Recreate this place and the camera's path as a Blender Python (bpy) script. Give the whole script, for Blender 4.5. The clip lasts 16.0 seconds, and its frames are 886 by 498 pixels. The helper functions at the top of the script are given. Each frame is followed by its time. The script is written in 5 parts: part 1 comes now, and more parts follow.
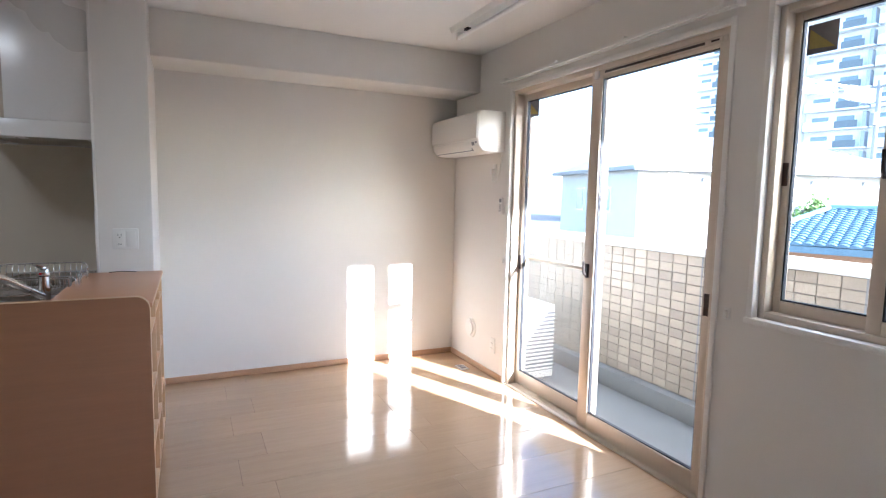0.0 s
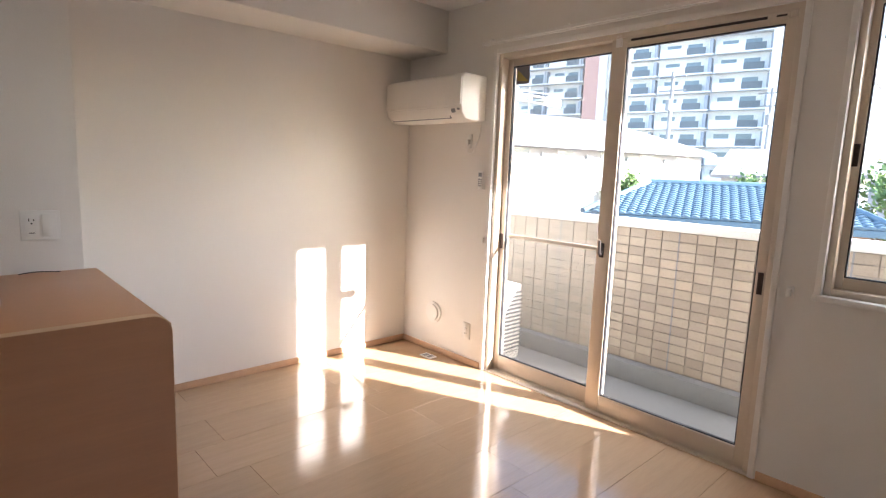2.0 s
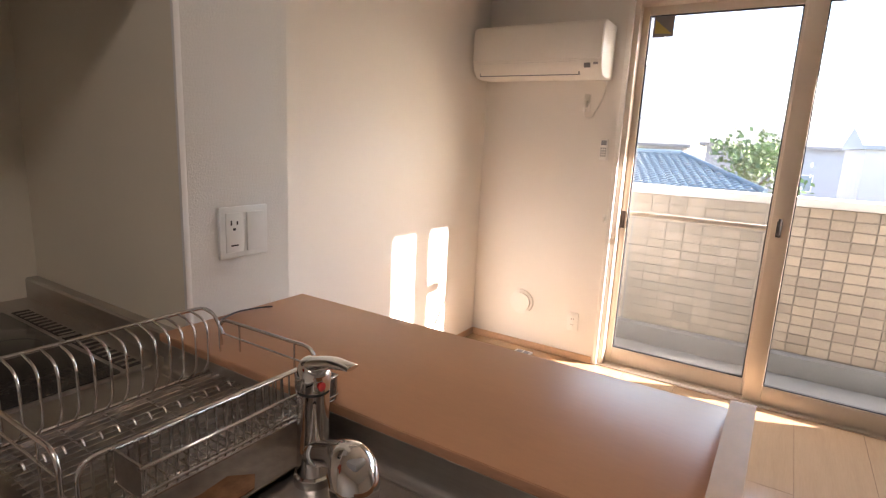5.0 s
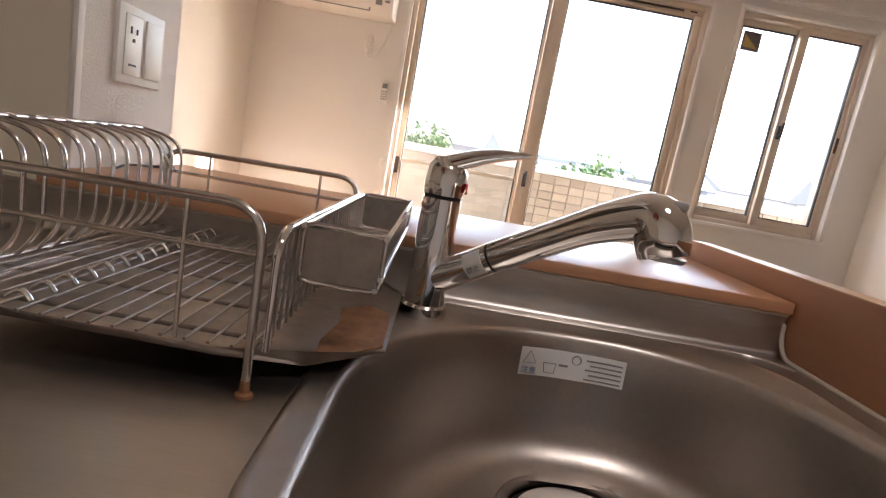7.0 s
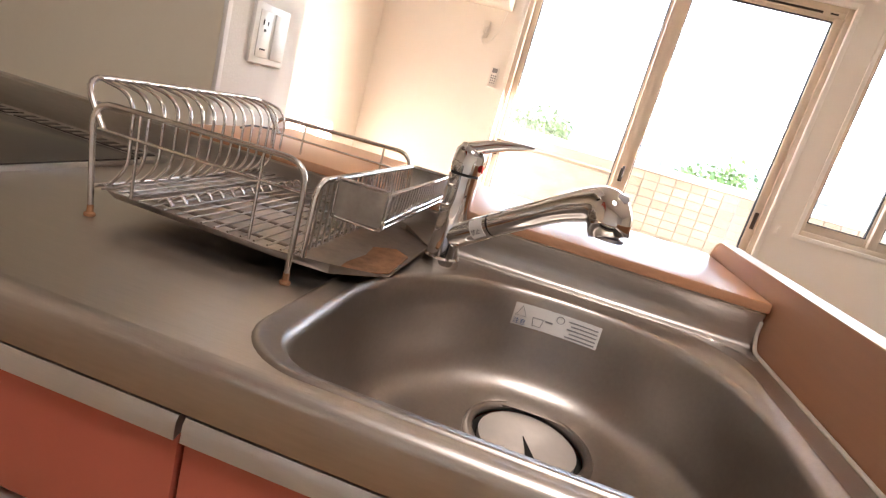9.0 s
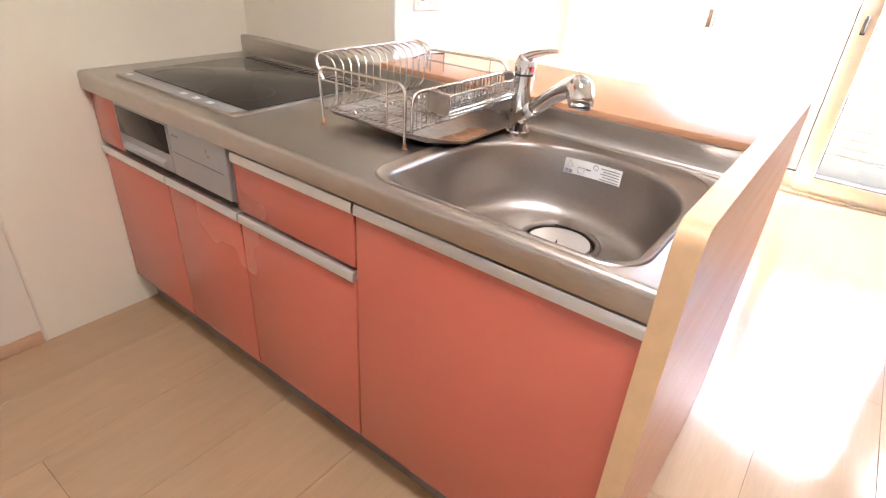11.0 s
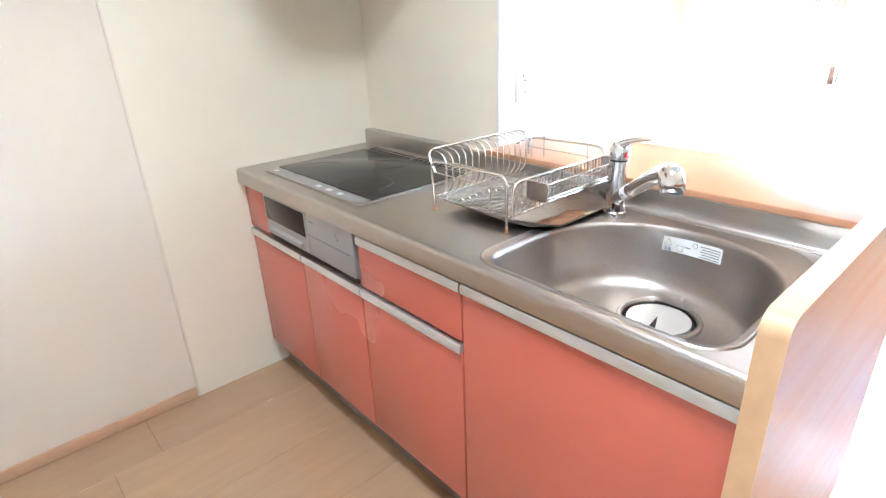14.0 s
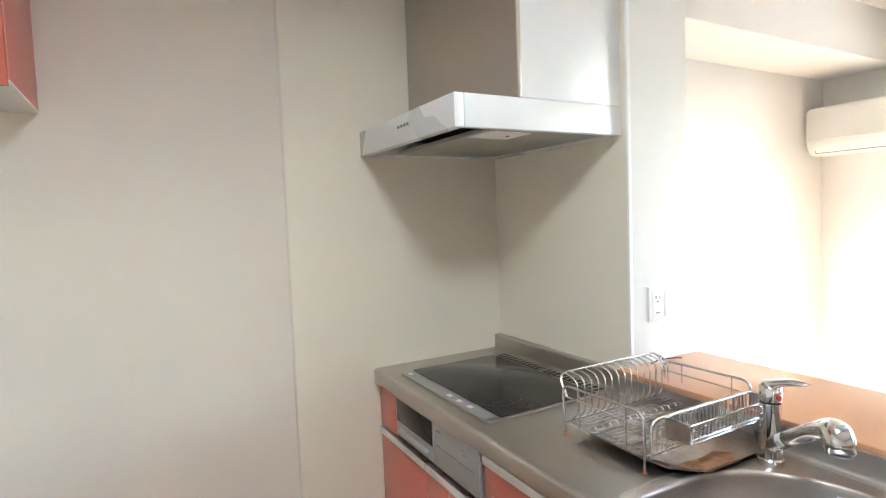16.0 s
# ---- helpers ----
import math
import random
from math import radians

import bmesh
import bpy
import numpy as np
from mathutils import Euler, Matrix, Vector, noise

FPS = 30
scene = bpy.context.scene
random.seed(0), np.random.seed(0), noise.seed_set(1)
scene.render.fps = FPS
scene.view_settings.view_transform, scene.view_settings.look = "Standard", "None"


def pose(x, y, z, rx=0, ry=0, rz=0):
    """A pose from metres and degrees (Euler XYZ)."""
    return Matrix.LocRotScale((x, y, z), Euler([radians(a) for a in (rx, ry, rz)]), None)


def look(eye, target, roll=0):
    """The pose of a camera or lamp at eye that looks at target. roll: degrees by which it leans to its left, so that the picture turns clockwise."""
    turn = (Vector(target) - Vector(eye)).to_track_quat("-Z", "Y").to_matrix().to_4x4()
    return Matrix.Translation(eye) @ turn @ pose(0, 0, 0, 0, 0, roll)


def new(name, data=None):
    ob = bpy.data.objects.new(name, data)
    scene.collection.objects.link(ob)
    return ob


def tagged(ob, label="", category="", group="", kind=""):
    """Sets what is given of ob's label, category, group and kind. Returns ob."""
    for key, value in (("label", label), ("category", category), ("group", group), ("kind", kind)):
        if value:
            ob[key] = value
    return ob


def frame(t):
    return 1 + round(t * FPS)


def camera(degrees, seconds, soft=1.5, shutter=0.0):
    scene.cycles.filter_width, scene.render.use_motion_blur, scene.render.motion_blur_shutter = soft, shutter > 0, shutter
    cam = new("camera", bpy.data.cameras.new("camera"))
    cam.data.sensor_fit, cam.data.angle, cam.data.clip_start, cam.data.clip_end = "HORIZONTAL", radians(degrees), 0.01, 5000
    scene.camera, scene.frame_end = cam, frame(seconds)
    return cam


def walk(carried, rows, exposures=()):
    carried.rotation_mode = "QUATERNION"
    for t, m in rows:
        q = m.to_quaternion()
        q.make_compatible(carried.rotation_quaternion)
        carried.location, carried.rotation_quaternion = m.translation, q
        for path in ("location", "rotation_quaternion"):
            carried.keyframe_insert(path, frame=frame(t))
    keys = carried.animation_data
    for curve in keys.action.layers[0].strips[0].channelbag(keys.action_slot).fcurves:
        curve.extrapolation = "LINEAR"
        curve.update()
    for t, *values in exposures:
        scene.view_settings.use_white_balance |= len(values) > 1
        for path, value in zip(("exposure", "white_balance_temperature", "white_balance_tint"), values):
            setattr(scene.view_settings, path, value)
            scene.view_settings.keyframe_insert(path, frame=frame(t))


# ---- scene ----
cam = camera(78.7, 16.0, 1.25)
PATH = [
    (0, (-0.089, -0.213, 1.391), (0.759, 1.587, 1.193), 1.2),
    (0.5, (-0.328, -0.05, 1.405), (0.749, 1.619, 1.171), 1.4),
    (1, (-0.538, 0.131, 1.388), (0.707, 1.678, 1.155), 1.5),
    (1.5, (-0.639, 0.357, 1.38), (0.697, 1.824, 1.129), 2.2),
    (2, (-0.678, 0.656, 1.38), (0.67, 2.105, 1.092), 2.1),
    (2.5, (-0.725, 0.966, 1.388), (0.542, 2.483, 1.08), 1.9),
    (3, (-0.756, 1.299, 1.368), (0.452, 2.858, 1.035), 1.8),
    (3.2, (-0.778, 1.464, 1.377), (0.425, 3.024, 1.029), 1.6),
    (5.3, (-1.242, 2.309, 1.33), (0.513, 3.173, 0.913), 3.3),
    (5.5, (-1.28, 2.384, 1.327), (0.531, 3.115, 0.894), 3.8),
    (6, (-1.33, 2.549, 1.294), (0.581, 2.957, 0.868), 5.9),
    (6.5, (-1.322, 2.682, 1.174), (0.636, 2.829, 0.796), 8.0),
    (7, (-1.293, 2.727, 1.039), (0.677, 2.669, 0.699), 10.3),
    (7.5, (-1.291, 2.711, 1.002), (0.682, 2.563, 0.713), 11.3),
    (8, (-1.321, 2.678, 0.979), (0.649, 2.575, 0.65), 13.2),
    (8.5, (-1.363, 2.677, 0.965), (0.591, 2.764, 0.545), 15.0),
    (9, (-1.454, 2.598, 1.074), (0.46, 2.904, 0.584), 15.7),
    (9.5, (-1.629, 2.442, 1.089), (0.18, 3.028, 0.47), 14.7),
    (10, (-1.724, 2.313, 1.113), (-0.085, 3.156, 0.337), 11.5),
    (10.2, (-1.746, 2.259, 1.145), (-0.162, 3.156, 0.315), 10.1),
    (12.3, (-1.773, 2.046, 1.27), (-0.485, 3.147, 0.209), -2.7),
    (12.5, (-1.775, 2.035, 1.277), (-0.481, 3.155, 0.241), -2.7),
    (13, (-1.782, 2.033, 1.283), (-0.495, 3.225, 0.321), -2.5),
    (13.5, (-1.797, 2.047, 1.285), (-0.545, 3.335, 0.405), -2.4),
    (14, (-1.813, 2.063, 1.308), (-0.604, 3.452, 0.527), -2.3),
    (14.5, (-1.825, 2.078, 1.335), (-0.636, 3.555, 0.699), -1.9),
    (15, (-1.839, 2.079, 1.369), (-0.647, 3.622, 0.923), -1.3),
    (15.5, (-1.848, 2.063, 1.398), (-0.703, 3.68, 1.122), -1.5),
    (16, (-1.852, 2.049, 1.421), (-0.89, 3.798, 1.297), -2.1),
]
EXPO = [(0.0, 3.2, 5350, 11), (0.8, 3.0, 5900, 13), (1.5, 2.95, 6100, 15), (3.0, 2.95, 6500, 17), (5.5, 3.1, 6700, 20), (8.0, 3.7, 6700, 20), (9.0, 4.25, 6750, 19),
        (10.0, 4.7, 6750, 20), (12.3, 5.67, 5200, 6), (14.0, 5.62, 5250, 5), (15.0, 5.3, 5300, 4), (16.0, 4.95, 5350, 3)]
walk(cam, [(t, look(eye, target, roll)) for t, eye, target, roll in PATH], EXPO)

# ---- world and sun ----
SUN = Vector((-1.0, 2.33, -1.2)).normalized()      # the way the sunlight travels
world = bpy.data.worlds.new("sky")
scene.world = world
world.use_nodes = True
wn = world.node_tree.nodes
sky = wn.new("ShaderNodeTexSky")
sky.sky_type = "NISHITA"
sky.sun_disc = False
sky.sun_elevation = math.asin(-SUN.z)
sky.sun_rotation = math.atan2(-SUN.x, -SUN.y)
wn["Background"].inputs["Strength"].default_value = 0.15
world.node_tree.links.new(sky.outputs[0], wn["Background"].inputs["Color"])
sun_data = bpy.data.lights.new("sun", "SUN")
sun_data.energy, sun_data.angle, sun_data.color = 5.0, radians(0.6), (1.0, 0.95, 0.88)
sun_lamp = new("sun", sun_data)
sun_lamp.matrix_world = look((30, -60, 30), Vector((30, -60, 30)) + SUN)

# unseen sky fill lamp added over the parapet, high in the balcony's open side
day = bpy.data.lights.new("skylight_fill", "AREA")
day.shape, day.size, day.size_y, day.energy, day.color = "RECTANGLE", 4.6, 0.26, 9.0, (0.98, 0.98, 1.0)
day_lamp = new("skylight_fill", day)
day_lamp.matrix_world = look((3.1, 2.5, 2.6), (1.6, 2.5, 2.1))

# the kitchen's ceiling lamp, out of view, inferred from the hood's shadow on the wall
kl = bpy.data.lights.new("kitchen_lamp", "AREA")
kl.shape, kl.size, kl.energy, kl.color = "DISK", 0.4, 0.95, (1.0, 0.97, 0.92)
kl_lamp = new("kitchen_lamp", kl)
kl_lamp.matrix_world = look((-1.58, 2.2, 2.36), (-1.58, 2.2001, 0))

# ---- materials ----
def material(name, color, rough=0.5, metal=0.0, grain=40.0, vary=0.08, bump=0.02, stretch=(1, 1, 1), coat=0.0,
             island=0.0, per_object=0.0, broad=0.05, spec=0.5, rough_vary=0.08):
    """A principled surface with fine grain, broad stains and relief, in object space (metres)."""
    m = bpy.data.materials.new(name)
    m.use_nodes = True
    nt, bs = m.node_tree, m.node_tree.nodes["Principled BSDF"]
    def node(kind, **kw):
        n = nt.nodes.new(kind)
        for k, v in kw.items():
            n.inputs[k].default_value = v
        return n
    def link(a, b):
        nt.links.new(a, b)
    geo = nt.nodes.new("ShaderNodeNewGeometry")
    mp = node("ShaderNodeMapping", Scale=stretch)
    link(geo.outputs["Position"], mp.inputs["Vector"])
    fine = node("ShaderNodeTexNoise", Scale=grain, Detail=6.0, Roughness=0.6)
    wide = node("ShaderNodeTexNoise", Scale=1.7, Detail=3.0)
    link(mp.outputs[0], fine.inputs["Vector"])
    link(mp.outputs[0], wide.inputs["Vector"])
    def ranged(src, lo, hi):
        r = node("ShaderNodeMapRange")
        r.inputs["From Min"].default_value, r.inputs["From Max"].default_value = 0.25, 0.75
        r.inputs["To Min"].default_value, r.inputs["To Max"].default_value = lo, hi
        link(src, r.inputs["Value"])
        return r.outputs[0]
    def times(a, b):
        n = nt.nodes.new("ShaderNodeMath")
        n.operation = "MULTIPLY"
        link(a, n.inputs[0]), link(b, n.inputs[1])
        return n.outputs[0]
    k = times(ranged(fine.outputs["Fac"], 1 - vary, 1 + vary), ranged(wide.outputs["Fac"], 1 - broad, 1 + broad))
    for amount, kind, out in ((island, "ShaderNodeNewGeometry", "Random Per Island"), (per_object, "ShaderNodeObjectInfo", "Random")):
        if amount:
            src = nt.nodes.new(kind)
            r = node("ShaderNodeMapRange")
            r.inputs["To Min"].default_value, r.inputs["To Max"].default_value = 1 - amount, 1 + amount
            link(src.outputs[out], r.inputs["Value"])
            k = times(k, r.outputs[0])
    mix = nt.nodes.new("ShaderNodeVectorMath")
    mix.operation = "SCALE"
    mix.inputs[0].default_value = color
    link(k, mix.inputs["Scale"])
    link(mix.outputs[0], bs.inputs["Base Color"])
    link(ranged(wide.outputs["Fac"], max(0.02, rough - rough_vary), rough + rough_vary), bs.inputs["Roughness"])
    bs.inputs["Metallic"].default_value = metal
    bs.inputs["Coat Weight"].default_value = coat
    bs.inputs["Coat Roughness"].default_value = 0.06
    bs.inputs["Specular IOR Level"].default_value = spec
    if bump:
        b = node("ShaderNodeBump", Strength=0.5, Distance=bump * 0.02)
        link(fine.outputs["Fac"], b.inputs["Height"])
        link(b.outputs[0], bs.inputs["Normal"])
    return m


def glass_pane(name, tint=(0.97, 0.985, 0.98)):
    m = bpy.data.materials.new(name)
    m.use_nodes = True
    nt = m.node_tree
    nt.nodes.remove(nt.nodes["Principled BSDF"])
    tr, gl = nt.nodes.new("ShaderNodeBsdfTransparent"), nt.nodes.new("ShaderNodeBsdfGlossy")
    lw, fr, mx = nt.nodes.new("ShaderNodeLayerWeight"), nt.nodes.new("ShaderNodeMath"), nt.nodes.new("ShaderNodeMixShader")
    fr.operation = "POWER"
    fr.inputs[1].default_value = 5.0
    lw.inputs["Blend"].default_value = 0.5
    nt.links.new(lw.outputs["Facing"], fr.inputs[0])
    tr.inputs["Color"].default_value = (*tint, 1)
    gl.inputs["Roughness"].default_value = 0.02
    nt.links.new(fr.outputs[0], mx.inputs[0])
    nt.links.new(tr.outputs[0], mx.inputs[1])
    nt.links.new(gl.outputs[0], mx.inputs[2])
    nt.links.new(mx.outputs[0], nt.nodes["Material Output"].inputs["Surface"])
    return m


def screen_cloth(name):
    m = bpy.data.materials.new(name)
    m.use_nodes = True
    nt = m.node_tree
    bs = nt.nodes["Principled BSDF"]
    bs.inputs["Base Color"].default_value = (0.5, 0.5, 0.5, 1)
    tr, mx = nt.nodes.new("ShaderNodeBsdfTransparent"), nt.nodes.new("ShaderNodeMixShader")
    mx.inputs[0].default_value = 0.16
    nt.links.new(tr.outputs[0], mx.inputs[1])
    nt.links.new(bs.outputs[0], mx.inputs[2])
    nt.links.new(mx.outputs[0], nt.nodes["Material Output"].inputs["Surface"])
    return m


WALLPAPER = material("wallpaper", (0.8, 0.765, 0.715), 0.85, grain=220, vary=0.02, bump=0.12, broad=0.015, spec=0.2)
KITCHENPAPER = material("kitchen_paper", (0.74, 0.66, 0.56), 0.75, grain=220, vary=0.02, bump=0.06, broad=0.02, spec=0.3)
CEILPAPER = material("ceiling_paper", (0.82, 0.8, 0.77), 0.9, grain=180, vary=0.02, bump=0.12, broad=0.015, spec=0.2)
KPANEL = material("kitchen_panel", (0.8, 0.725, 0.59), 0.42, grain=120, vary=0.01, bump=0.01, broad=0.02)
PLANK = material("floor_plank", (0.45, 0.3, 0.175), 0.13, grain=14, vary=0.06, bump=0.012, stretch=(1, 14, 14), coat=0.35, per_object=0.05, rough_vary=0.04)
KICK = material("plinth_grey", (0.2, 0.155, 0.13), 0.5)
SUBFLOOR = material("subfloor", (0.2, 0.125, 0.07), 0.8)
BEECH = material("beech_trim", (0.52, 0.27, 0.15), 0.45, grain=12, vary=0.08, stretch=(2, 2, 14), bump=0.01)
BASEB = material("baseboard_wood", (0.58, 0.36, 0.22), 0.45, grain=12, vary=0.06, stretch=(3, 3, 12), bump=0.01)
PANELWOOD = material("panel_wood", (0.49, 0.24, 0.13), 0.45, grain=9, vary=0.035, stretch=(1.2, 3, 16), bump=0.01)
BARWOOD = material("bar_wood", (0.56, 0.29, 0.15), 0.34, grain=30, vary=0.03, stretch=(5, 1, 1), bump=0, rough_vary=0.03)
EDGEWOOD = material("edge_wood", (0.62, 0.4, 0.22), 0.45, grain=14, vary=0.07, stretch=(2, 3, 2))
STEEL = material("brushed_steel", (0.55, 0.515, 0.48), 0.36, 1.0, grain=30, vary=0.06, stretch=(30, 1.0, 8), bump=0.01, broad=0.06)
SINKSTEEL = material("sink_steel", (0.43, 0.39, 0.355), 0.38, 1.0, grain=160, vary=0.05, bump=0.006, broad=0.08)
CHROME = material("chrome", (0.78, 0.76, 0.74), 0.07, 1.0, grain=60, vary=0.02, bump=0, rough_vary=0.03)
# paler than the sink: the cover's bright reflection put into its colour
DRAINSTEEL = material("drain_steel", (0.75, 0.71, 0.67), 0.5, 0.6, grain=90, vary=0.03, bump=0)
WIRE = material("wire_steel", (0.66, 0.63, 0.6), 0.2, 1.0, grain=90, vary=0.06, bump=0)
FLOORWIRE = material("dull_wire", (0.4, 0.36, 0.32), 0.34, 1.0, grain=90, vary=0.12, bump=0)
TRAYSTEEL = material("tray_steel", (0.42, 0.37, 0.33), 0.4, 1.0, grain=60, vary=0.15, bump=0.03, broad=0.15)
RUST = material("rust_stain", (0.33, 0.17, 0.085), 0.6, 0.5, grain=50, vary=0.4, bump=0.05, broad=0.3)
SALMON = material("salmon_lacquer", (0.57, 0.145, 0.095), 0.22, grain=60, vary=0.012, bump=0, coat=0.25, broad=0.02)
SALMONSIDE = material("salmon_side", (0.6, 0.19, 0.14), 0.35, grain=60, vary=0.015, bump=0)
ALU = material("aluminium_strip", (0.72, 0.7, 0.68), 0.32, 0.7, grain=40, vary=0.03, stretch=(1, 1, 20), bump=0)
SEALANT = material("sealant", (0.66, 0.6, 0.52), 0.5, grain=60, vary=0.03, bump=0)
# near-black for joints, and for sheets that stand in for shade in gaps
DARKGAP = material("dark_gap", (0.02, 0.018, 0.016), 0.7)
OVENSILVER = material("oven_silver", (0.42, 0.42, 0.43), 0.35, 0.6, grain=90, vary=0.03, bump=0)
OVENGLASS = material("oven_glass", (0.025, 0.018, 0.015), 0.12, spec=0.2, grain=30, vary=0.1, bump=0)
HOBGLASS = material("hob_glass", (0.035, 0.03, 0.027), 0.14, grain=120, vary=0.3, bump=0.004, broad=0.25)
HOBRING = material("hob_ring", (0.07, 0.06, 0.055), 0.3, grain=200, vary=0.3, bump=0)
WHITEPLASTIC = material("white_plastic", (0.8, 0.78, 0.74), 0.35, grain=60, vary=0.015, bump=0)
ACWHITE = material("aircon_plastic", (0.83, 0.79, 0.73), 0.35, grain=60, vary=0.012, bump=0)
GREYPRINT = material("grey_print", (0.25, 0.25, 0.26), 0.6)
DARKPLASTIC = material("dark_plastic", (0.03, 0.022, 0.02), 0.45)
BRONZE = material("bronze_pull", (0.07, 0.045, 0.035), 0.4, 0.3)
FRAME = material("sash_aluminium", (0.66, 0.57, 0.47), 0.38, 0.25, grain=60, vary=0.02, bump=0)
CASING = material("window_casing", (0.82, 0.79, 0.75), 0.45, grain=60, vary=0.015, bump=0)
GASKET = material("rubber_gasket", (0.015, 0.015, 0.018), 0.6)
GLASS = glass_pane("window_glass")
SCREEN = screen_cloth("insect_cloth")
STICKER_YELLOW = material("sticker_yellow", (0.42, 0.33, 0.1), 0.5)
STICKER_DARK = material("sticker_dark", (0.19, 0.18, 0.19), 0.5)
PAPER = material("white_label", (0.85, 0.84, 0.82), 0.5, grain=40, vary=0.02, bump=0)
BLUEPRINT = material("blue_print", (0.1, 0.2, 0.4), 0.5)
REDDOT = material("red_mark", (0.6, 0.03, 0.03), 0.4)
HOODPAINT = material("hood_paint", (0.76, 0.75, 0.73), 0.3, 0.15, grain=60, vary=0.015, bump=0)
# darker and browner than the flue side: the front's reflections put into colour
HOODREFLECT = material("hood_steel_reflect", (0.5, 0.44, 0.37), 0.36, 0.7, grain=90, vary=0.01, stretch=(1, 1, 1), bump=0)
FILTER = material("hood_filter", (0.4, 0.39, 0.36), 0.4, 0.4)
TILE = material("balcony_tile", (0.41, 0.345, 0.275), 0.5, grain=70, vary=0.1, bump=0.05, per_object=0.16, island=0.12, broad=0.08)
GROUT = material("grout", (0.31, 0.275, 0.235), 0.9)
CONCRETE = material("balcony_concrete", (0.22, 0.22, 0.22), 0.85, grain=70, vary=0.08, bump=0.1, broad=0.1)
CAPMETAL = material("parapet_cap", (0.78, 0.76, 0.73), 0.45, grain=40, vary=0.03, bump=0.01)
STUCCO = material("white_stucco", (0.5, 0.475, 0.45), 0.9, grain=30, vary=0.04, bump=0.1)
TOWERWALL = material("tower_render", (0.82, 0.81, 0.79), 0.85, grain=4, vary=0.05)
PINKSTUCCO = material("pink_stucco", (0.6, 0.36, 0.3), 0.9, grain=30, vary=0.04)
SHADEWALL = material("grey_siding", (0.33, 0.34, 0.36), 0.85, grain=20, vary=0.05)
ROOFGREY = material("grey_slate", (0.24, 0.23, 0.225), 0.7, grain=12, vary=0.12, island=0.1)
ROOFBLUE = material("blue_roof_tile", (0.085, 0.14, 0.18), 0.4, grain=20, vary=0.12, island=0.15, bump=0.05)
BROWNWOOD = material("brown_siding", (0.36, 0.2, 0.12), 0.8, grain=20, vary=0.1)
WINDARK = material("far_window", (0.2, 0.25, 0.28), 0.15)
RAILDARK = material("far_railing", (0.13, 0.145, 0.155), 0.5)
LEAF = material("leaf", (0.12, 0.19, 0.06), 0.6, grain=5, vary=0.2, island=0.4, bump=0)
BARK = material("bark", (0.12, 0.08, 0.05), 0.9, grain=40, vary=0.3, bump=0.2)
GROUND = material("asphalt_ground", (0.16, 0.155, 0.15), 0.9, grain=8, vary=0.15, broad=0.2)
CARPAINT = material("car_paint", (0.06, 0.08, 0.1), 0.25, 0.2, coat=0.6)
TYRE = material("tyre", (0.02, 0.02, 0.02), 0.8)
POLE = material("pole_concrete", (0.22, 0.22, 0.22), 0.8)

# ---- building helpers ----
ORIGIN = {}

def thing(name, base, label, category, group="", kind=""):
    """An Empty at the thing's base, which parents its parts."""
    ob = new(name)
    ob.location = base
    ORIGIN[ob] = Vector(base)
    return tagged(ob, label, category, group, kind)


def mesh_of(name, bm, mat, smooth=0.6):
    bmesh.ops.recalc_face_normals(bm, faces=bm.faces)
    me = bpy.data.meshes.new(name)
    bm.to_mesh(me)
    bm.free()
    for p in me.polygons:
        p.use_smooth = True
    me.set_sharp_from_angle(angle=smooth)
    me.materials.append(mat)
    return me


def part(name, bm, mat, parent, label="", smooth=0.6):
    """Links a bmesh, given in world metres, as one mesh object under a thing or a part."""
    o = ORIGIN[parent]
    bmesh.ops.translate(bm, verts=bm.verts, vec=-o)
    ob = new(name, mesh_of(name, bm, mat, smooth))
    ob.parent = parent
    ORIGIN[ob] = o
    return tagged(ob, label)


def solid(name, bm, mat, label, category, group="", kind="", smooth=0.6):
    """A thing or a piece of the setting that is one mesh."""
    ob = new(name, mesh_of(name, bm, mat, smooth))
    ORIGIN[ob] = Vector((0, 0, 0))
    return tagged(ob, label, category, group, kind)


def box(lo, hi, bevel=0.0, bm=None, seg=2):
    bm = bm or bmesh.new()
    lo, hi = [min(a, b) for a, b in zip(lo, hi)], [max(a, b) for a, b in zip(lo, hi)]
    vs = bmesh.ops.create_cube(bm, size=1)["verts"]
    for v in vs:
        v.co = Vector([(a + b) / 2 + c * (b - a) for a, b, c in zip(lo, hi, v.co)])
    if bevel:
        es = {e for v in vs for e in v.link_edges}
        bmesh.ops.bevel(bm, geom=list(es), offset=bevel, segments=seg, profile=0.5, affect="EDGES")
    return bm


def prism(points, axis, a, b, bm=None, bevel=0.0):
    """A polygon pushed from a to b along axis 0, 1 or 2; points give the other two coordinates in order."""
    bm = bm or bmesh.new()
    def at(p, w):
        c = list(p)
        c.insert(axis, w)
        return bm.verts.new(c)
    lo, hi = [at(p, a) for p in points], [at(p, b) for p in points]
    fs = [bm.faces.new(lo[::-1]), bm.faces.new(hi)]
    n = len(points)
    for i in range(n):
        fs.append(bm.faces.new((lo[i], lo[(i + 1) % n], hi[(i + 1) % n], hi[i])))
    if bevel:
        es = {e for f in fs[:2] for e in f.edges}
        bmesh.ops.bevel(bm, geom=list(es), offset=bevel, segments=2, profile=0.5, affect="EDGES")
    return bm


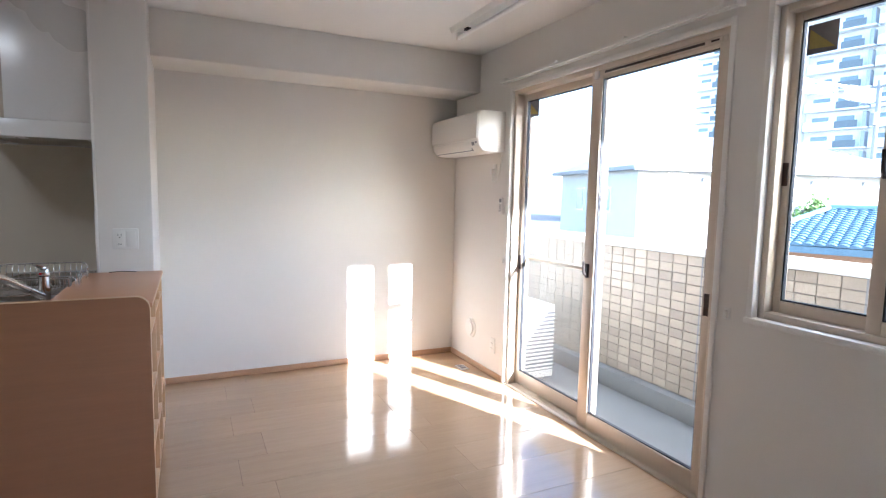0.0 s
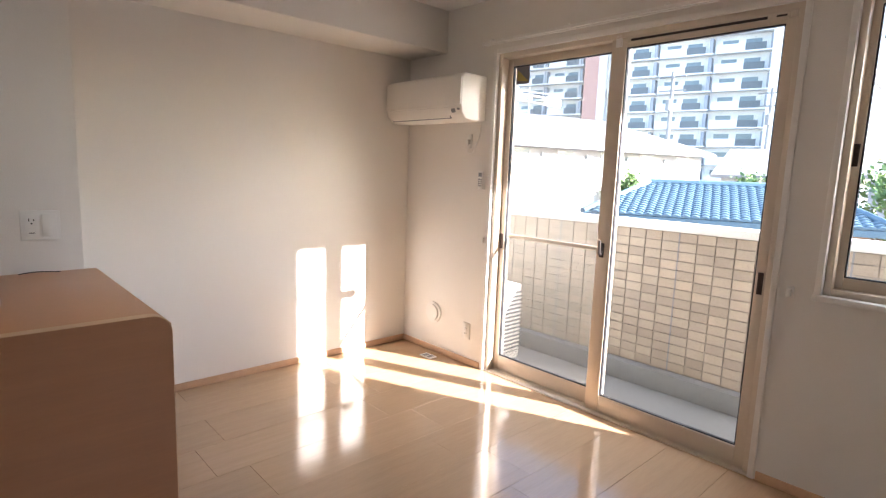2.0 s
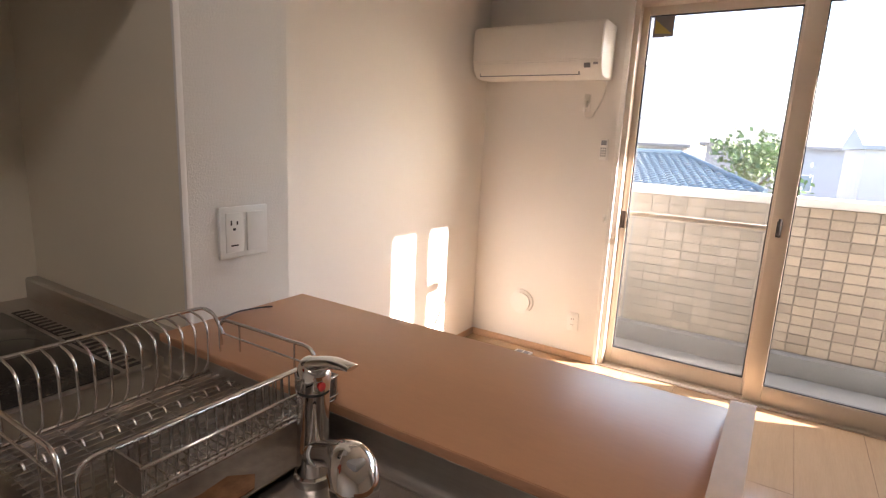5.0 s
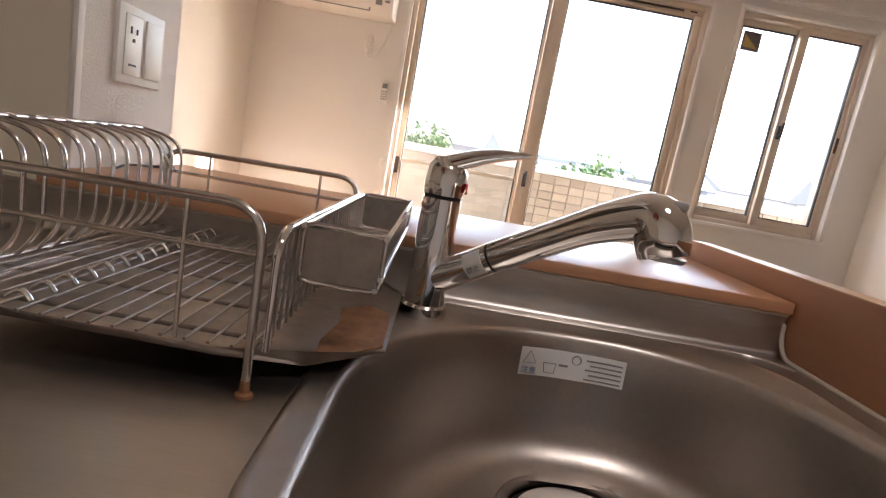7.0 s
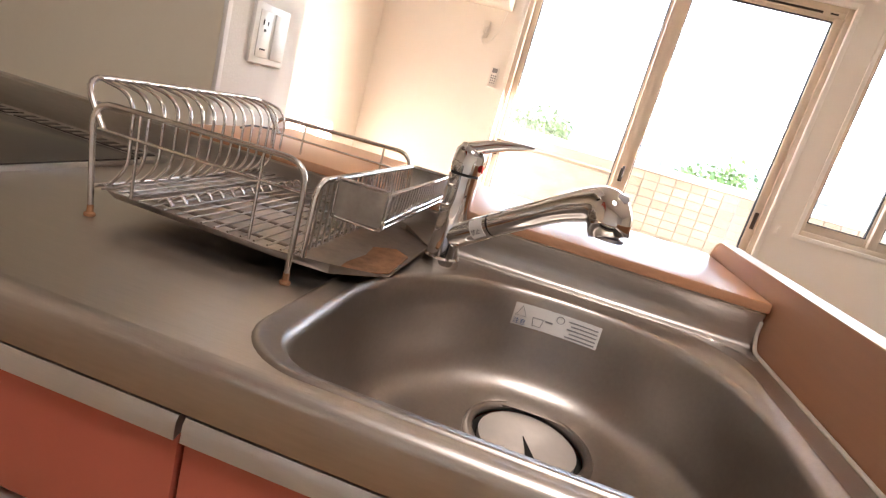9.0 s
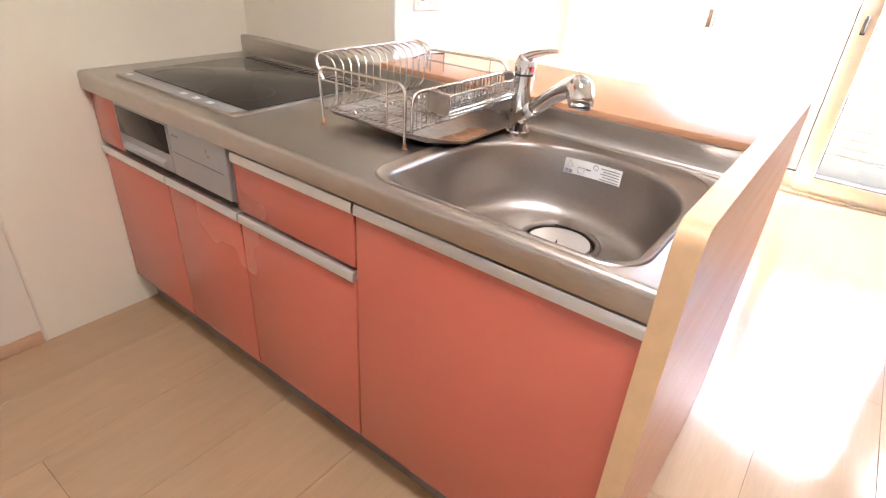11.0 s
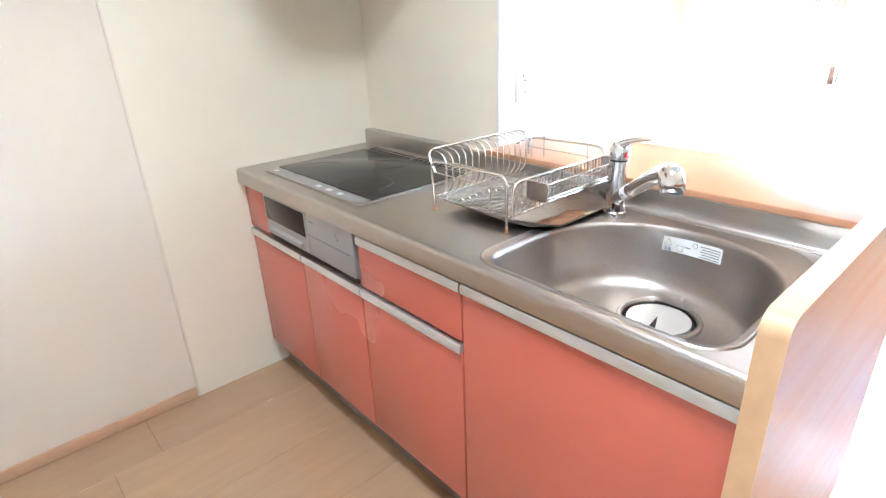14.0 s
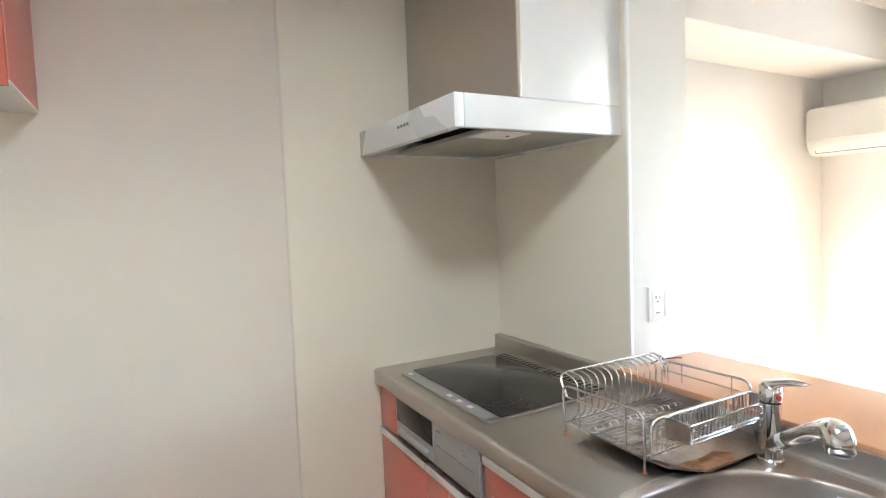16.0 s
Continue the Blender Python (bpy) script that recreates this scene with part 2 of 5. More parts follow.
def rounded(x0, y0, x1, y1, r, n=6):
    """A rectangle with rounded corners, r one radius or four (x1y1, x0y1, x0y0, x1y0)."""
    rs = r if isinstance(r, (list, tuple)) else (r,) * 4
    out = []
    for (cx, cy, sx, sy), q, a0 in zip(((x1, y1, -1, -1), (x0, y1, 1, -1), (x0, y0, 1, 1), (x1, y0, -1, 1)), rs, (0, 90, 180, 270)):
        for i in range(n + 1):
            a = radians(a0 + 90 * i / n)
            out.append((cx + sx * q + q * math.cos(a), cy + sy * q + q * math.sin(a)))
    return out


def tube(points, r, bm=None, seg=8, closed=False, radii=None):
    bm = bm or bmesh.new()
    ps = [Vector(p) for p in points]
    n = len(ps)
    rings, side = [], None
    for i, p in enumerate(ps):
        a = ps[(i - 1) % n] if (i or closed) else ps[0]
        b = ps[(i + 1) % n] if (i < n - 1 or closed) else ps[-1]
        d = (b - a).normalized()
        if side is None:
            side = d.orthogonal().normalized()
        side = (side - d * side.dot(d)).normalized()
        up = d.cross(side)
        q = radii[i] if radii else r
        rings.append([bm.verts.new(p + (side * math.cos(k * math.tau / seg) + up * math.sin(k * math.tau / seg)) * q) for k in range(seg)])
    for i in range(n if closed else n - 1):
        A, B = rings[i], rings[(i + 1) % n]
        for k in range(seg):
            bm.faces.new((A[k], A[(k + 1) % seg], B[(k + 1) % seg], B[k]))
    if not closed:
        bm.faces.new(rings[0][::-1]), bm.faces.new(rings[-1])
    return bm


def bend(points, r, n=4):
    """A polyline with its inner corners rounded to about r."""
    ps = [Vector(p) for p in points]
    out = [ps[0]]
    for a, b, c in zip(ps, ps[1:], ps[2:]):
        q = min(r, (a - b).length / 2, (c - b).length / 2)
        s, e = b + (a - b).normalized() * q, b + (c - b).normalized() * q
        for i in range(n + 1):
            t = i / n
            out.append((1 - t) ** 2 * s + 2 * t * (1 - t) * b + t * t * e)
    return out + [ps[-1]]


def disc(center, r, h, axis=2, seg=32, bm=None, bevel=0.0):
    """A short cylinder that starts at center and rises h along the axis."""
    c = list(center)
    w = c.pop(axis)
    return prism([(c[0] + r * math.cos(k * math.tau / seg), c[1] + r * math.sin(k * math.tau / seg)) for k in range(seg)], axis, w, w + h, bm, bevel)


def boxes(*pairs, bevel=0.0):
    bm = bmesh.new()
    for lo, hi in pairs:
        box(lo, hi, bevel, bm)
    return bm

# ---- the room ----
FZ = 0.038                                # floor level
XE, YN, CEIL = 1.955, 3.913, 2.455        # window wall, far wall, ceiling
YK = 3.946                                # the kitchen's back wall, a little deeper
XW, YS = -3.05, -1.4                      # kitchen side wall, wall behind
KX0, KX1, KY = -0.541, -0.276, 3.228      # stub wall beside the hob
solid("wall_north_2", box((XW - 0.12, YK, 0), (KX1, YN + 0.17, CEIL)), KITCHENPAPER, "beige wallpapered kitchen back wall", "wall", kind="structure")
solid("wall_north", box((KX1, YN, 0), (2.12, YN + 0.17, CEIL)), WALLPAPER, "plain off-white wallpapered wall with sun patches", "wall", kind="structure")
DY0, DY1, DZ1 = 1.362, 3.058, 2.132       # balcony door opening
WY0, WY1, WZ0, WZ1 = 0.385, 1.203, 0.914, 2.15
solid("wall_east", boxes(((XE, DY1, 0), (2.12, YN, CEIL)), ((XE, DY0, DZ1), (2.12, DY1, CEIL)), ((XE, WY1, 0), (2.12, DY0, CEIL)),
      ((XE, WY0, 0), (2.12, WY1, WZ0)), ((XE, WY0, WZ1), (2.12, WY1, CEIL)), ((XE, 0.08, 0), (2.12, WY0, CEIL)), ((XE, DY0, -0.12), (2.12, DY1, -0.002))),
      WALLPAPER, "off-white wallpapered window wall", "wall", kind="structure")
solid("wall_south_1", box((1.2, 0.08, 0), (XE, 0.165, CEIL)), WALLPAPER, "off-white wallpapered return wall beside the window", "wall", kind="structure")
solid("wall_south_2", box((1.2, YS, 0), (1.34, 0.08, CEIL)), WALLPAPER, "plain off-white wall", "wall", kind="structure")
solid("wall_south_3", box((XW - 0.12, YS - 0.14, 0), (1.34, YS, CEIL)), WALLPAPER, "plain off-white wall", "wall", kind="structure")
solid("wall_west", box((XW - 0.12, YS, 0), (XW, YK, CEIL)), WALLPAPER, "plain off-white kitchen side wall", "wall", kind="structure")
solid("ceiling", box((XW - 0.12, YS - 0.14, CEIL), (2.12, YN + 0.14, CEIL + 0.15)), CEILPAPER, "plain white papered ceiling", "ceiling", kind="structure")
solid("wall_column", box((KX0, KY, 0), (KX1, YK, CEIL), 0.002), WALLPAPER, "white wallpapered stub wall beside the counter", "wall", kind="structure")
solid("ceiling_beam", box((KX1, 3.512, 2.18), (XE, YN, CEIL), 0.002), WALLPAPER, "white wallpapered boxed beam under the ceiling", "beam", kind="structure")
solid("kitchen_panel_1", box((-1.42, YK - 0.006, 0), (KX0 - 0.006, YK, CEIL)), KPANEL, "cream splash panel on the kitchen wall", "wall panel", kind="structure")
solid("kitchen_panel_2", box((KX0 - 0.006, KY + 0.004, 0.6), (KX0, YK, CEIL)), KPANEL, "cream splash panel on the stub wall", "wall panel", kind="structure")
solid("trim_1", box((KX0 - 0.009, KY - 0.003, 0.86), (KX0 + 0.004, KY + 0.006, CEIL), 0.001), CASING, "thin white edge strip on the stub wall", "trim", kind="structure")
solid("trim_2", box((-1.424, YK - 0.0075, 0), (-1.416, YK, CEIL), 0.001), KITCHENPAPER, "thin white joint strip on the kitchen wall", "trim", kind="structure")
def baseboard(lo, hi):
    solid("baseboard", box(lo, hi, 0.003), BASEB, "light brown wooden baseboard", "baseboard", kind="structure")
baseboard((KX1 + 0.011, YN - 0.011, FZ), (XE - 0.011, YN, FZ + 0.043))
baseboard((XE - 0.011, DY1 + 0.02, FZ), (XE, YN, FZ + 0.043))
baseboard((XE - 0.011, 0.176, FZ), (XE, DY0 - 0.02, FZ + 0.043))
baseboard((1.2, 0.165, FZ), (XE, 0.176, FZ + 0.043))
baseboard((XW, YK - 0.011, FZ), (-1.427, YK, FZ + 0.043))
baseboard((KX1, KY, FZ), (KX1 + 0.011, YN - 0.011, FZ + 0.043))
baseboard((XW, YS, FZ), (XW + 0.011, YK - 0.011, FZ + 0.043))

# ---- balcony door and window ----
def sash(parent, y0, y1, z0, z1, x, stile=(0.05, 0.05), rail=(0.055, 0.11), depth=0.032):
    """One sliding leaf: four bars, gasket and pane."""
    a, b = x - depth / 2, x + depth / 2
    leaf = part("sash", boxes(((a, y0, z0), (b, y0 + stile[0], z1)), ((a, y1 - stile[1], z0), (b, y1, z1)), ((a + 0.001, y0 + stile[0], z0), (b - 0.001, y1 - stile[1], z0 + rail[1])),
                ((a + 0.001, y0 + stile[0], z1 - rail[0]), (b - 0.001, y1 - stile[1], z1)), bevel=0.003), FRAME, parent, "champagne aluminium sliding sash")
    g0, g1, h0, h1 = y0 + stile[0], y1 - stile[1], z0 + rail[1], z1 - rail[0]
    w = 0.006
    part("gasket", boxes(((x - 0.009, g0, h0), (x + 0.009, g0 + w, h1)), ((x - 0.009, g1 - w, h0), (x + 0.009, g1, h1)),
         ((x - 0.009, g0 + w, h0), (x + 0.009, g1 - w, h0 + w)), ((x - 0.009, g0 + w, h1 - w), (x + 0.009, g1 - w, h1))), GASKET, leaf, "black rubber gasket")
    pane = part("pane", box((x - 0.0025, g0, h0), (x + 0.0025, g1, h1)), GLASS, leaf, "clear glass pane")
    pane.visible_shadow = False
    return leaf


def pull(parent, y, z, x, h=0.1):
    part("pull", boxes(((x - 0.006, y - 0.011, z - h / 2), (x, y - 0.007, z + h / 2)), ((x - 0.006, y + 0.007, z - h / 2), (x, y + 0.011, z + h / 2)),
         ((x - 0.003, y - 0.007, z - h / 2), (x, y + 0.007, z + h / 2)), bevel=0.0012), BRONZE, parent, "dark bronze finger pull")


def crescent(parent, y, z, x):
    part("latch", tube(bend([(x, y, z - 0.03), (x - 0.03, y, z - 0.025), (x - 0.032, y, z + 0.05)], 0.02), 0.008, box((x - 0.012, y - 0.012, z - 0.045), (x, y + 0.012, z + 0.035), 0.003)), DARKPLASTIC, parent, "dark crescent latch")


def frame_bars(y0, y1, z0, z1, x0, x1, w, low):
    return boxes(((x0, y0, z0), (x1, y0 + w, z1)), ((x0, y1 - w, z0), (x1, y1, z1)), ((x0 + 0.002, y0 + w, z0), (x1 - 0.002, y1 - w, z0 + low)), ((x0 + 0.002, y0 + w, z1 - w), (x1 - 0.002, y1 - w, z1)), bevel=0.003)


def casing(parent, y0, y1, z0, z1, w, low):
    bits = [((XE - 0.008, y0 - w, z0), (2.0, y0, z1 + w)), ((XE - 0.008, y1, z0), (2.0, y1 + w, z1 + w)), ((XE - 0.007, y0, z1), (2.0, y1, z1 + w))]
    if low:
        bits.append(((XE - 0.014, y0 - w, z0 - w), (2.0, y1 + w, z0)))
    part("casing", boxes(*bits, bevel=0.002), CASING, parent, "white casing strip")


door = thing("door_1", (2.02, 2.2, 0), "two-leaf sliding glass balcony door in champagne aluminium, closed", "door", kind="structure")
part("door_frame", frame_bars(DY0 + 0.012, DY1 - 0.012, -0.002, DZ1 - 0.012, 1.972, 2.115, 0.03, 0.046), FRAME, door)
part("casing", boxes(((XE - 0.008, DY0 - 0.012, 0), (1.972, DY0 + 0.014, DZ1 + 0.012)), ((XE - 0.008, DY1 - 0.014, 0), (1.972, DY1 + 0.012, DZ1 + 0.012)),
     ((XE - 0.007, DY0 + 0.014, DZ1 - 0.014), (1.972, DY1 - 0.014, DZ1 + 0.012)), bevel=0.002), CASING, door, "white casing strip")
part("threshold", boxes(((XE - 0.004, DY0 + 0.014, -0.001), (1.972, DY1 - 0.014, 0.046)), ((1.985, DY0 + 0.05, 0.03), (1.99, DY1 - 0.05, 0.048)), ((2.045, DY0 + 0.05, 0.03), (2.05, DY1 - 0.05, 0.048)), bevel=0.001), FRAME, door, "aluminium sill with two rails")
leaf_in = sash(door, 1.404, 2.262, 0.048, 2.095, 2.0, stile=(0.046, 0.085), rail=(0.05, 0.096))
leaf_out = sash(door, 2.19, 3.02, 0.048, 2.095, 2.048, stile=(0.085, 0.04), rail=(0.05, 0.096))
pull(leaf_in, 1.427, 0.93, 1.984)
pull(leaf_out, 3.0, 0.93, 2.032)
crescent(leaf_in, 2.225, 0.98, 1.984)
part("vent_strip", boxes(((1.976, 1.41, 2.062), (1.984, 2.17, 2.09)), ((1.972, 1.43, 2.064), (1.977, 1.5, 2.088)), bevel=0.002), FRAME, leaf_in, "slim vent strip along the top rail")
part("vent_slot", boxes(((1.9745, 1.52, 2.07), (1.9765, 2.15, 2.082)), ((1.970, 1.445, 2.072), (1.973, 1.485, 2.08))), DARKPLASTIC, leaf_in, "dark vent slot")
part("stopper", box((1.974, 2.2, 2.05), (1.986, 2.235, 2.11), 0.003), WHITEPLASTIC, leaf_in, "white plastic stopper")
screen = thing("insect_screen", (2.09, 2.6, 0.034), "fine grey insect screen with an aluminium mid rail outside the door", "screen")
part("screen_frame", boxes(((2.078, 2.22, 0.034), (2.094, 2.245, 2.09)), ((2.078, 2.99, 0.034), (2.094, 3.015, 2.09)), ((2.079, 2.245, 0.034), (2.093, 2.99, 0.06)), ((2.079, 2.245, 2.065), (2.093, 2.99, 2.09)), ((2.079, 2.245, 0.952), (2.093, 2.99, 0.976)), bevel=0.002), FRAME, screen)
net = part("screen_cloth", boxes(((2.0855, 2.245, 0.06), (2.0865, 2.99, 0.952)), ((2.0855, 2.245, 0.976), (2.0865, 2.99, 2.065))), SCREEN, screen, "fine grey mesh cloth")
net.visible_shadow = False

win = thing("window_1", (2.02, 0.81, WZ0), "two-leaf sliding window in champagne aluminium, closed", "window", kind="structure")
part("window_frame", frame_bars(WY0 + 0.01, WY1 - 0.01, WZ0 + 0.01, WZ1 - 0.01, 1.985, 2.115, 0.028, 0.028), FRAME, win)
part("casing", boxes(((XE - 0.008, WY0 - 0.012, WZ0 + 0.012), (1.985, WY0 + 0.012, WZ1 + 0.012)), ((XE - 0.008, WY1 - 0.012, WZ0 + 0.012), (1.985, WY1 + 0.012, WZ1 + 0.012)),
     ((XE - 0.007, WY0 + 0.012, WZ1 - 0.012), (1.985, WY1 - 0.012, WZ1 + 0.012)), bevel=0.002), CASING, win, "white casing strip")
part("window_sill", box((XE - 0.016, WY0 - 0.016, WZ0 - 0.012), (1.985, WY1 + 0.016, WZ0 + 0.012), 0.003), CASING, win, "white sill board")
wleaf_in = sash(win, 0.412, 0.812, 0.95, 2.114, 2.01, stile=(0.034, 0.045), rail=(0.035, 0.05), depth=0.028)
wleaf_out = sash(win, 0.772, 1.172, 0.95, 2.114, 2.05, stile=(0.045, 0.034), rail=(0.035, 0.05), depth=0.028)
pull(wleaf_out, 1.156, 1.5, 2.036, 0.09)
pull(wleaf_in, 0.428, 1.5, 1.996, 0.09)
crescent(wleaf_in, 0.79, 1.52, 1.996)

def sticker(parent, y, z, x, s):
    part("sticker", box((x - 0.0012, y - s / 2, z - s / 2), (x - 0.0004, y + s / 2, z + s / 2)), STICKER_DARK, parent, "square grey safety sticker")
    part("sticker_mark", prism([(y + s * 0.42, z - s * 0.3), (y - s * 0.42, z - s * 0.36), (y + s * 0.42, z + s * 0.36)], 0, x - 0.002, x - 0.0013), STICKER_YELLOW, parent, "yellow triangle print")
sticker(leaf_out, 2.905, 1.985, 2.0445, 0.105)
sticker(wleaf_out, 1.065, 2.0, 2.0465, 0.11)

def curtain_rail(y0, y1, z):
    t = thing("curtain_rail", (1.93, (y0 + y1) / 2, z), "slim white double curtain rail fixed above the window", "curtain rail", "curtain rails")
    for x in (1.895, 1.928):
        part("rail", boxes(((x - 0.008, y0, z - 0.008), (x + 0.008, y1, z + 0.008)), bevel=0.002), WHITEPLASTIC, t)
    for k in range(4):
        y = y0 + 0.06 + (y1 - y0 - 0.12) * k / 3
        part("bracket", box((1.885, y - 0.01, z + 0.0085), (XE, y + 0.01, z + 0.018), 0.001), WHITEPLASTIC, t)
    for y in (y0, y1):
        part("end_cap", box((1.884, y - 0.008, z - 0.011), (1.94, y + 0.008, z + 0.0082), 0.003), WHITEPLASTIC, t)
    for k in range(7):
        y = y0 + 0.03 + 0.018 * k
        part("runner", tube([(1.895 + 0.007 * math.cos(a), y, z - 0.016 + 0.007 * math.sin(a)) for a in [i * math.tau / 8 for i in range(8)]], 0.0015, seg=4, closed=True), WHITEPLASTIC, t)
curtain_rail(1.315, 3.11, 2.178)
curtain_rail(0.27, 1.27, 2.205)

# ---- kitchen counter ----
PY0, PY1 = 2.205, 2.24
end = thing("end_panel", (-0.69, 2.22, FZ), "light wood-grain end panel with rounded corners standing at the counter's end", "panel")
outline = rounded(-1.148, FZ, -0.241, 0.964, (0.05, 0.03, 0.001, 0.001))
part("board", prism(outline, 1, PY0 + 0.0012, PY1 - 0.0012), PANELWOOD, end)
def ribbon(points, y0, y1, t):
    bm = bmesh.new()
    c = Vector((-0.69, 0.45))
    rows = []
    for p in points:
        v = Vector(p)
        q = v + Vector((t if v.x > c.x else -t, 0)) + Vector((0, t if v.y > 0.9 else 0))
        rows.append([bm.verts.new(w) for w in ((v.x, y0, v.y), (q.x, y0, q.y), (q.x, y1, q.y), (v.x, y1, v.y))])
    for a, b in zip(rows, rows[1:]):
        for k in range(4):
            bm.faces.new((a[k], a[(k + 1) % 4], b[(k + 1) % 4], b[k]))
    return bm
part("edge_band", ribbon([(-0.241, FZ + 0.001)] + outline[:14] + [(-1.148, FZ + 0.001)], PY0, PY1, 0.0015), EDGEWOOD, end, "pale wood edge banding")

bar = thing("bar_top", (-0.42, 2.73, 0.9), "reddish wood-grain breakfast bar top over the counter", "bar top")
part("slab", box((-0.6105, PY1 + 0.001, 0.915), (-0.2335, 3.226, 0.931), 0.0015), BARWOOD, bar)
part("front_edge", box((-0.233, PY1 + 0.002, 0.916), (-0.2318, 3.213, 0.93), 0.0004), EDGEWOOD, bar, "pale wood edge banding")
part("back_edge", box((-0.6125, PY1 + 0.002, 0.916), (-0.611, 3.224, 0.93), 0.0004), BEECH, bar, "brown wood edge banding")
shelf = thing("open_shelf", (-0.33, 2.73, FZ), "open light wooden shelf unit built under the bar", "shelf")
part("back_board", box((-0.43, PY1 + 0.001, FZ), (-0.415, 3.226, 0.914)), PANELWOOD, shelf)
for y in (2.243, 2.57, 2.9, 3.208):
    part("upright", box((-0.414, y, FZ), (-0.24, y + 0.017, 0.914), 0.001), EDGEWOOD, shelf)
for i, (a, b) in enumerate(((2.261, 2.569), (2.588, 2.899), (2.918, 3.207))):
    for z in ((0.06, 0.3, 0.53, 0.79), (0.06, 0.26, 0.54, 0.81), (0.06, 0.3, 0.55, 0.8))[i]:
        part("shelf_board", box((-0.414, a, z), (-0.241, b, z + 0.015), 0.001), EDGEWOOD, shelf)

# worktop with the sink let in
WX0, WX1, WZ = -1.128, -0.602, 0.855
SX0, SX1, SY0, SY1 = -1.092, -0.66, 2.293, 2.778      # the bowl's edge
def sink_loop(grow, z, n=12):
    """The bowl's outline: tight corners in front, wide ones behind."""
    return [Vector((x, y, z)) for x, y in rounded(SX0 - grow, SY0 - grow, SX1 + grow, SY1 + grow, [max(0.02, q + grow) for q in (0.245, 0.06, 0.055, 0.21)], n)]
def flange_loop(grow, z, n=12):
    """The pressed flange round the bowl, which also carries the faucet."""
    return [Vector((x, y, z)) for x, y in rounded(-1.106 - grow, 2.28 - grow, -0.63 + grow, 2.801 + grow, [q + grow for q in (0.075, 0.07, 0.065, 0.11)], n)]
def bridge(bm, A, B):
    n = len(A)
    for i in range(n):
        bm.faces.new((A[i], A[(i + 1) % n], B[(i + 1) % n], B[i]))
worktop = thing("worktop", (-0.87, 3.07, 0.8), "brushed stainless steel worktop with upstand at the back", "worktop")
bm = bmesh.new()
inner = [bm.verts.new(v) for v in flange_loop(0.0, WZ)]
cx, cy = -0.864, 2.54
outer = []
for v in inner:          # square ring round the sink
    dx, dy = v.co.x - cx, v.co.y - cy
    k = min(((WX1 - cx) if dx > 0 else (cx - WX0 - 0.012)) / max(abs(dx), 1e-6), ((2.86 - cy) if dy > 0 else (cy - PY1 - 0.002)) / max(abs(dy), 1e-6))
    outer.append(bm.verts.new((cx + dx * k, cy + dy * k, WZ)))
bridge(bm, inner, outer)
corner = {}
for sx, sy in ((1, 1), (-1, 1), (-1, -1), (1, -1)):
    x, y = (WX1 if sx > 0 else WX0 + 0.012), (2.86 if sy > 0 else PY1 + 0.002)
    corner[(sx, sy)] = (x, y)
n = len(outer)
for i in range(n):
    a, b = outer[i], outer[(i + 1) % n]
    if abs(a.co.x - b.co.x) > 1e-4 and abs(a.co.y - b.co.y) > 1e-4:
        sx, sy = (1 if (a.co.x + b.co.x) / 2 > cx else -1), (1 if (a.co.y + b.co.y) / 2 > cy else -1)
        c = bm.verts.new((*corner[(sx, sy)], WZ))
        bm.faces.new((a, b, c))
part("sink_deck", bm, STEEL, worktop)
part("top_sheet", box((WX0 + 0.012, 2.86, WZ - 0.02), (WX1, YK - 0.008, WZ)), STEEL, worktop)
prof = [(WX0 + 0.012 - 0.012 * math.sin(radians(15 * k)), WZ - 0.012 + 0.012 * math.cos(radians(15 * k))) for k in range(7)] + [(WX0, 0.806), (WX0 + 0.002, 0.803), (WX0 + 0.012, 0.803)]
part("front_edge", prism([(x, z) for x, z in prof], 1, PY1 + 0.002, YK - 0.008), STEEL, worktop, smooth=0.7)
part("upstand", prism([(WX1 - 0.016, WZ), (WX1 - 0.01, WZ + 0.0012), (WX1 - 0.006, WZ + 0.004), (WX1 - 0.004, WZ + 0.009), (WX1 - 0.001, 0.905), (WX1 - 0.004, 0.908), (WX1 - 0.004, 0.9125), (WX1, 0.9145), (WX1 + 0.022, 0.9145), (WX1 + 0.022, WZ - 0.02), (WX1 - 0.016, WZ - 0.02)], 1, PY1 + 0.002, 3.226), STEEL, worktop, smooth=1.0)
part("hob_upstand", prism([(-0.577, WZ - 0.01), (-0.577, 0.906), (-0.573, 0.911), (KX0 - 0.007, 0.911), (KX0 - 0.007, WZ - 0.01)], 1, 3.229, YK - 0.008), STEEL, worktop)
part("back_sheet", box((WX1, 3.229, WZ - 0.02), (-0.577, YK - 0.008, WZ)), STEEL, worktop)
part("sealant", tube([(WX1 - 0.005, PY1 + 0.004, 0.9135), (WX1 - 0.005, 3.224, 0.9135)], 0.0026, tube(bend([(WX1 - 0.002, PY1 + 0.003, 0.9), (WX1 - 0.004, PY1 + 0.003, WZ + 0.022), (WX1 - 0.02, PY1 + 0.003, WZ + 0.002), (WX0 + 0.004, PY1 + 0.003, WZ + 0.001)], 0.012, 4), 0.003)), SEALANT, worktop, "pale sealant bead")
part("deck_ridge", tube(bend([(-0.66, PY1 + 0.012, WZ), (-0.6235, PY1 + 0.05, WZ + 0.0005), (-0.6235, 2.9, WZ + 0.0005), (-0.6235, 3.2, WZ - 0.001)], 0.06, 6), 0.0022, seg=8), STEEL, worktop, smooth=1.5)
part("maker_mark", boxes(((WX1 - 0.0022, 2.296, 0.878), (WX1 - 0.0014, 2.3, 0.886)), ((WX1 - 0.0022, 2.262, 0.88), (WX1 - 0.0014, 2.288, 0.884))), GREYPRINT, worktop, "tiny grey printed mark")

